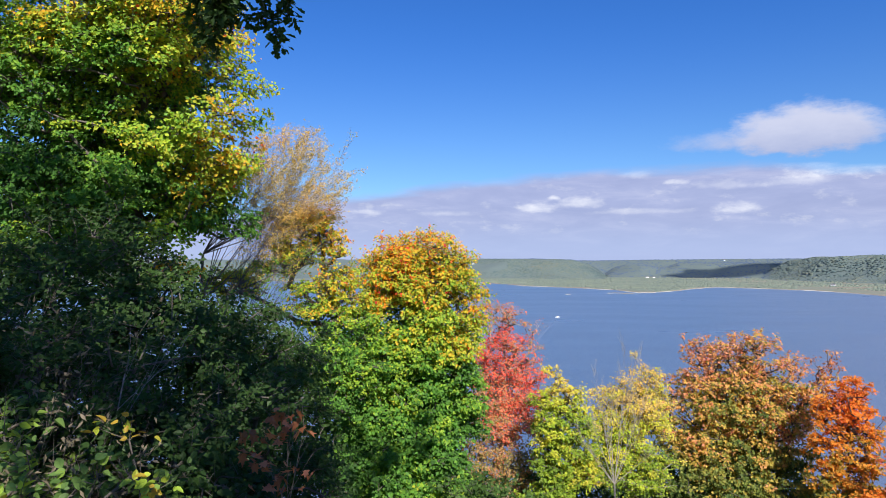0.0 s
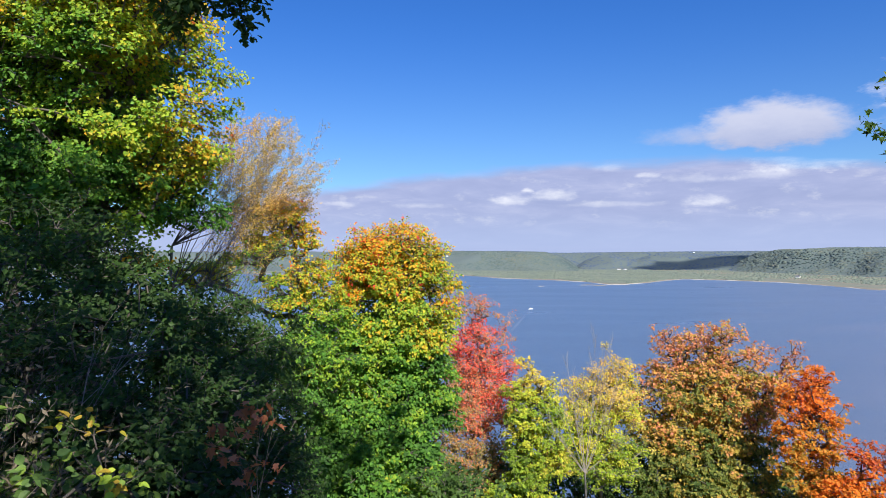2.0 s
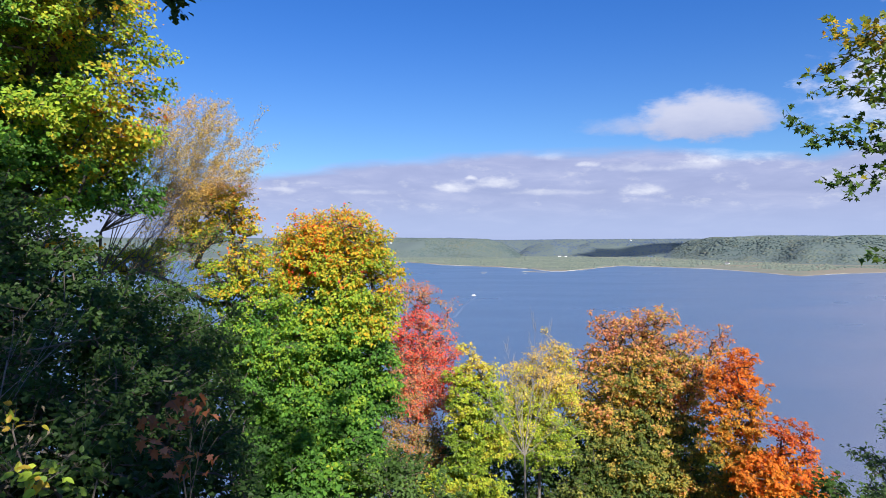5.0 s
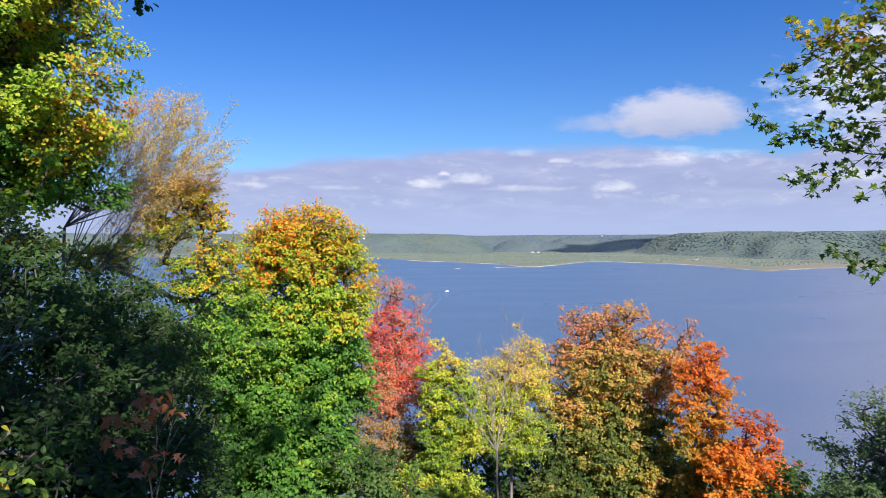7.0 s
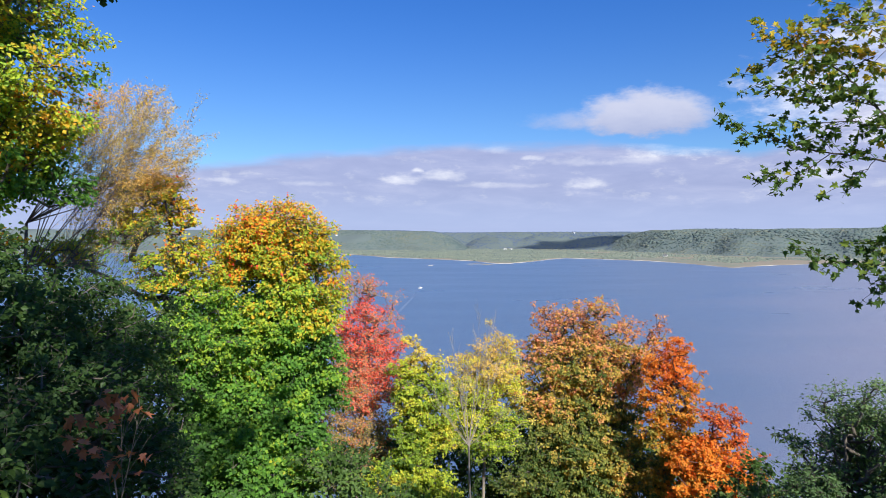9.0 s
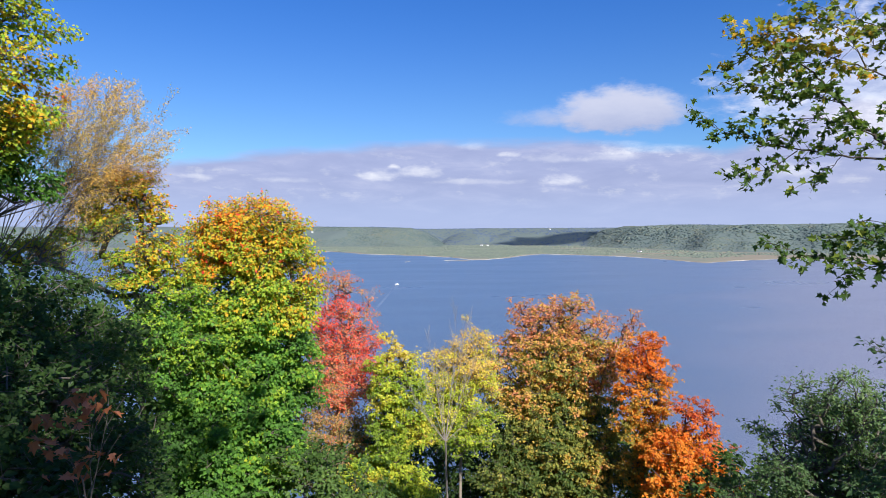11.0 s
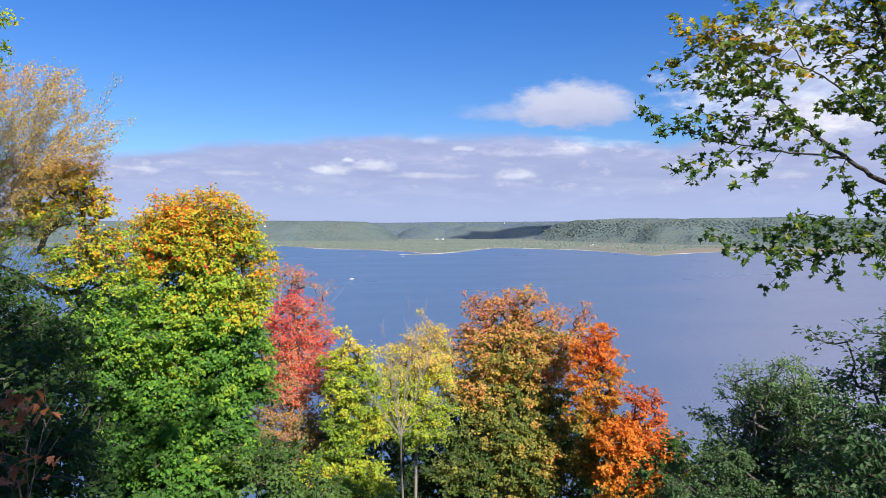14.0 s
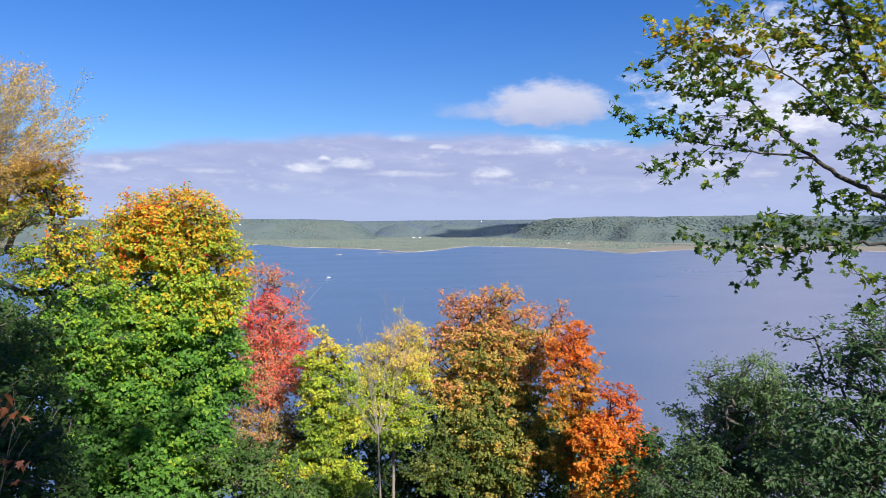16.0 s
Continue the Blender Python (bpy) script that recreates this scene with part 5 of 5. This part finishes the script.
# Crown out of view; its lobes are added where they block sun and sky.
tree("canopy_oak", "unseen broad oak added behind the lookout to shade it", (0.6, -7.5), [
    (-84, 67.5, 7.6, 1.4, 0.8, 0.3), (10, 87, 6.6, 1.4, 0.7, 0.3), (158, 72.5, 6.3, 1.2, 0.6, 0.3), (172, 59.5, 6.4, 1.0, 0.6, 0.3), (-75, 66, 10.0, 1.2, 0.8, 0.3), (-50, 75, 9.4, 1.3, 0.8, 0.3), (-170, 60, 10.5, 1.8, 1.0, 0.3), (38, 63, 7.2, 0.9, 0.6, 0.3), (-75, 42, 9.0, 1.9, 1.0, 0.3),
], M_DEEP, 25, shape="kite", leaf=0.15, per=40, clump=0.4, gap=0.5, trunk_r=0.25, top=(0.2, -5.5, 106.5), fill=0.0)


# ---------------------------------------------------------------- close growth at the edge of the lookout
M_DRY = leaf_material("withered_leaf", [(0.0, (0.09, 0.075, 0.045)), (0.5, (0.16, 0.13, 0.085)), (1.0, (0.25, 0.21, 0.15))], 0.7, 0.25)
for i, (az, el, d) in enumerate([(-35.5, -3.5, 6.0), (-33, -6, 5.6), (-31.5, -3, 6.2), (-29.5, -7, 5.8), (-27, -5, 6.3), (-36.5, -9, 5.2), (-32, -11, 5.0), (-28, -12, 5.3), (-24, -9, 6.0), (-34.5, -14, 4.6), (-25.5, -15.5, 5.0), (-30, -16, 4.7)]):
    tip = spot(az, el, d)
    base = (tip.x - 0.15, tip.y - 0.1)
    mid = (tip + Vector((*base, float(height(*base))))) / 2
    twiggy_tree("dry_stalk", "withered brown wildflower stalk with curled leaves", base, mid + Vector((0, 0, 0.15)), [tip, tip + Vector((0.22, 0.05, -0.12)), tip + Vector((-0.2, 0.1, -0.2)), tip + Vector((0.1, -0.1, -0.35)), tip + Vector((-0.12, -0.05, -0.45))], M_DRY, 90 + i, M_BARK, 0.0035, order=1, kids=2, leaf=0.065, per=3, hue=0.5, up=-0.03, spread=0.7, category="stalk", lead=0.6, reach=0.9)

tip = spot(-23.0, -5.4, 5.7)
twiggy_tree("dead_branch", "pale leafless dead branch leaning out of the shrubs", plan(-33, 5.0), spot(-26.0, -9.0, 5.6), [tip, spot(-21.6, -6.9, 5.8), spot(-25.0, -6.6, 5.6)], M_DRY, 121, M_TWIG, 0.007, order=1, kids=1, up=0.0, spread=0.5, category="branch", lead=0.6, reach=0.9)


def build_sapling():
    """A knee-high maple seedling whose few large leaves can be told apart."""
    rng = np.random.default_rng(140)
    thing = twiggy_tree("maple_sapling", "small maple sapling with large russet leaves in shade", plan(-14.5, 5.0), spot(-14.5, -19, 4.95), [
        spot(-14.0, -12.4, 4.9), spot(-12.6, -14.0, 4.8), spot(-16.4, -14.2, 5.0), spot(-15.6, -16.8, 4.8), spot(-13.0, -17.5, 4.9)], M_FIRE, 141, M_BARK, 0.010, order=1, kids=1, up=0.0, spread=0.6, lead=0.5, reach=0.95)
    kinds = [single_leaf("leaf", "maple", t, M_RUST, 150 + i) for i, t in enumerate((0.88, 0.96, 1.0, 1.0))]
    foot = thing.location
    for az, el, n in ((-13.6, -13.6, 13), (-12.8, -14.4, 7), (-15.4, -14.6, 9), (-16.8, -15.6, 8), (-16.2, -17.4, 10), (-12.9, -17.8, 8), (-14.4, -18.6, 8)):
        for _ in range(n):
            p = spot(az + rng.normal() * 0.75, el + rng.normal() * 0.6, 4.9 + rng.normal() * 0.1)
            ob = new("leaf", kinds[int(rng.integers(0, 4))])
            ob.parent = thing
            q = Euler((radians(rng.uniform(-75, 25)), radians(rng.uniform(-35, 35)), radians(rng.uniform(0, 360))))
            ob.matrix_basis = Matrix.LocRotScale(p - foot, q, Vector((1, 1, 1)) * rng.uniform(0.055, 0.095))


build_sapling()

# ---------------------------------------------------------------- far small things
def box(bm, lo, hi):
    m = Matrix.Translation([(a + b) / 2 for a, b in zip(lo, hi)]) @ Matrix.Diagonal([*(b - a for a, b in zip(lo, hi)), 1])
    return bmesh.ops.create_cube(bm, size=1.0, matrix=m)["verts"]


def part(name, bm, mat, parent, label=""):
    me = bpy.data.meshes.new(name)
    bm.to_mesh(me)
    bm.free()
    return link(name, me, mat, parent, label)


def build_boat(az, d, heading):
    p = spot(az, 0, d)
    boat = tagged(new("motorboat"), "white cabin motorboat crossing the lake", "boat")
    boat.matrix_world = pose(p.x, p.y, 0.0, 0, 0, heading - 30) @ Matrix.Diagonal((0.85, 0.85, 0.72, 1))
    bm = bmesh.new()
    for s, w, z in ((-6.5, 1.9, 1.3), (0, 2.1, 1.35), (4.5, 1.4, 1.6), (7.5, 0.1, 1.9)):
        for a, b in ((-w, z), (-w * 0.75, -0.3), (w * 0.75, -0.3), (w, z)):
            bm.verts.new((a, s, b))
    bm.verts.ensure_lookup_table()
    v = bm.verts
    for i in range(3):
        for j in range(3):
            bm.faces.new((v[4 * i + j], v[4 * i + 4 + j], v[4 * i + 5 + j], v[4 * i + 1 + j]))
        bm.faces.new((v[4 * i + 3], v[4 * i + 7], v[4 * i + 4], v[4 * i]))
    bm.faces.new((v[0], v[1], v[2], v[3]))
    part("hull", bm, M_WHITE, boat)
    bm = bmesh.new()
    box(bm, (-1.5, -3.5, 1.2), (1.5, 2.2, 3.1))
    bmesh.ops.bevel(bm, geom=bm.edges[:], offset=0.25, segments=2, affect="EDGES")
    part("cabin", bm, M_WHITE, boat)
    bm = bmesh.new()
    box(bm, (-1.7, -4.5, 3.3), (1.7, 1.2, 3.5))
    for x in (-1.5, 1.5):
        box(bm, (x - 0.06, -4.3, 1.3), (x + 0.06, -4.2, 3.3))
    part("canopy", bm, M_WHITE, boat)
    # trail of foam behind it
    back = Matrix.Rotation(radians(heading), 3, "Z") @ Vector((0, -1, 0))
    side = Vector((-back.y, back.x, 0))
    pts = []
    for i in range(41):
        f = i / 40
        c = Vector((p.x, p.y, 0.05)) + back * (8 + 330 * f)
        w = 0.7 + 0.8 * f
        pts.append([(c - side * w)[:], (c + side * w)[:]])
    wk = link("wake", grid_mesh("wake", np.array(pts)), M_FOAM)
    tagged(wk, "faint pale foam trail behind the motorboat", "wake", kind="stuff")


build_boat(10.2, 1150, -14.6)


def build_house(x, y, turn, w=11.0, l=16.0, h=6.0):
    z = float(height(x, y)) - 0.5
    house = tagged(new("farmhouse"), "small white farmhouse with a grey roof", "house", "houses on the far shore")
    house.matrix_world = pose(x, y, z, 0, 0, turn)
    bm = bmesh.new()
    box(bm, (-w / 2, -l / 2, 0), (w / 2, l / 2, h))
    part("wall", bm, M_WHITE, house)
    bm = bmesh.new()
    q = [bm.verts.new(c) for c in ((-w / 2 - 0.6, -l / 2 - 0.6, h), (w / 2 + 0.6, -l / 2 - 0.6, h), (0, -l / 2 - 0.6, h + 4), (-w / 2 - 0.6, l / 2 + 0.6, h), (w / 2 + 0.6, l / 2 + 0.6, h), (0, l / 2 + 0.6, h + 4))]
    for f in ((0, 1, 2), (5, 4, 3), (0, 2, 5, 3), (1, 4, 5, 2), (0, 3, 4, 1)):
        bm.faces.new([q[i] for i in f])
    part("roof", bm, M_ROOF, house)


for az, d, turn in ((23.8, 4620, 20), (17.8, 3860, 60), (18.3, 3850, 10), (2.7, 3760, 10), (46.2, 2790, 40), (46.9, 2800, 10), (47.8, 2820, 70), (44.8, 2800, 15), (31.5, 2900, 30)):
    build_house(d * math.sin(radians(az)), d * math.cos(radians(az)), turn)
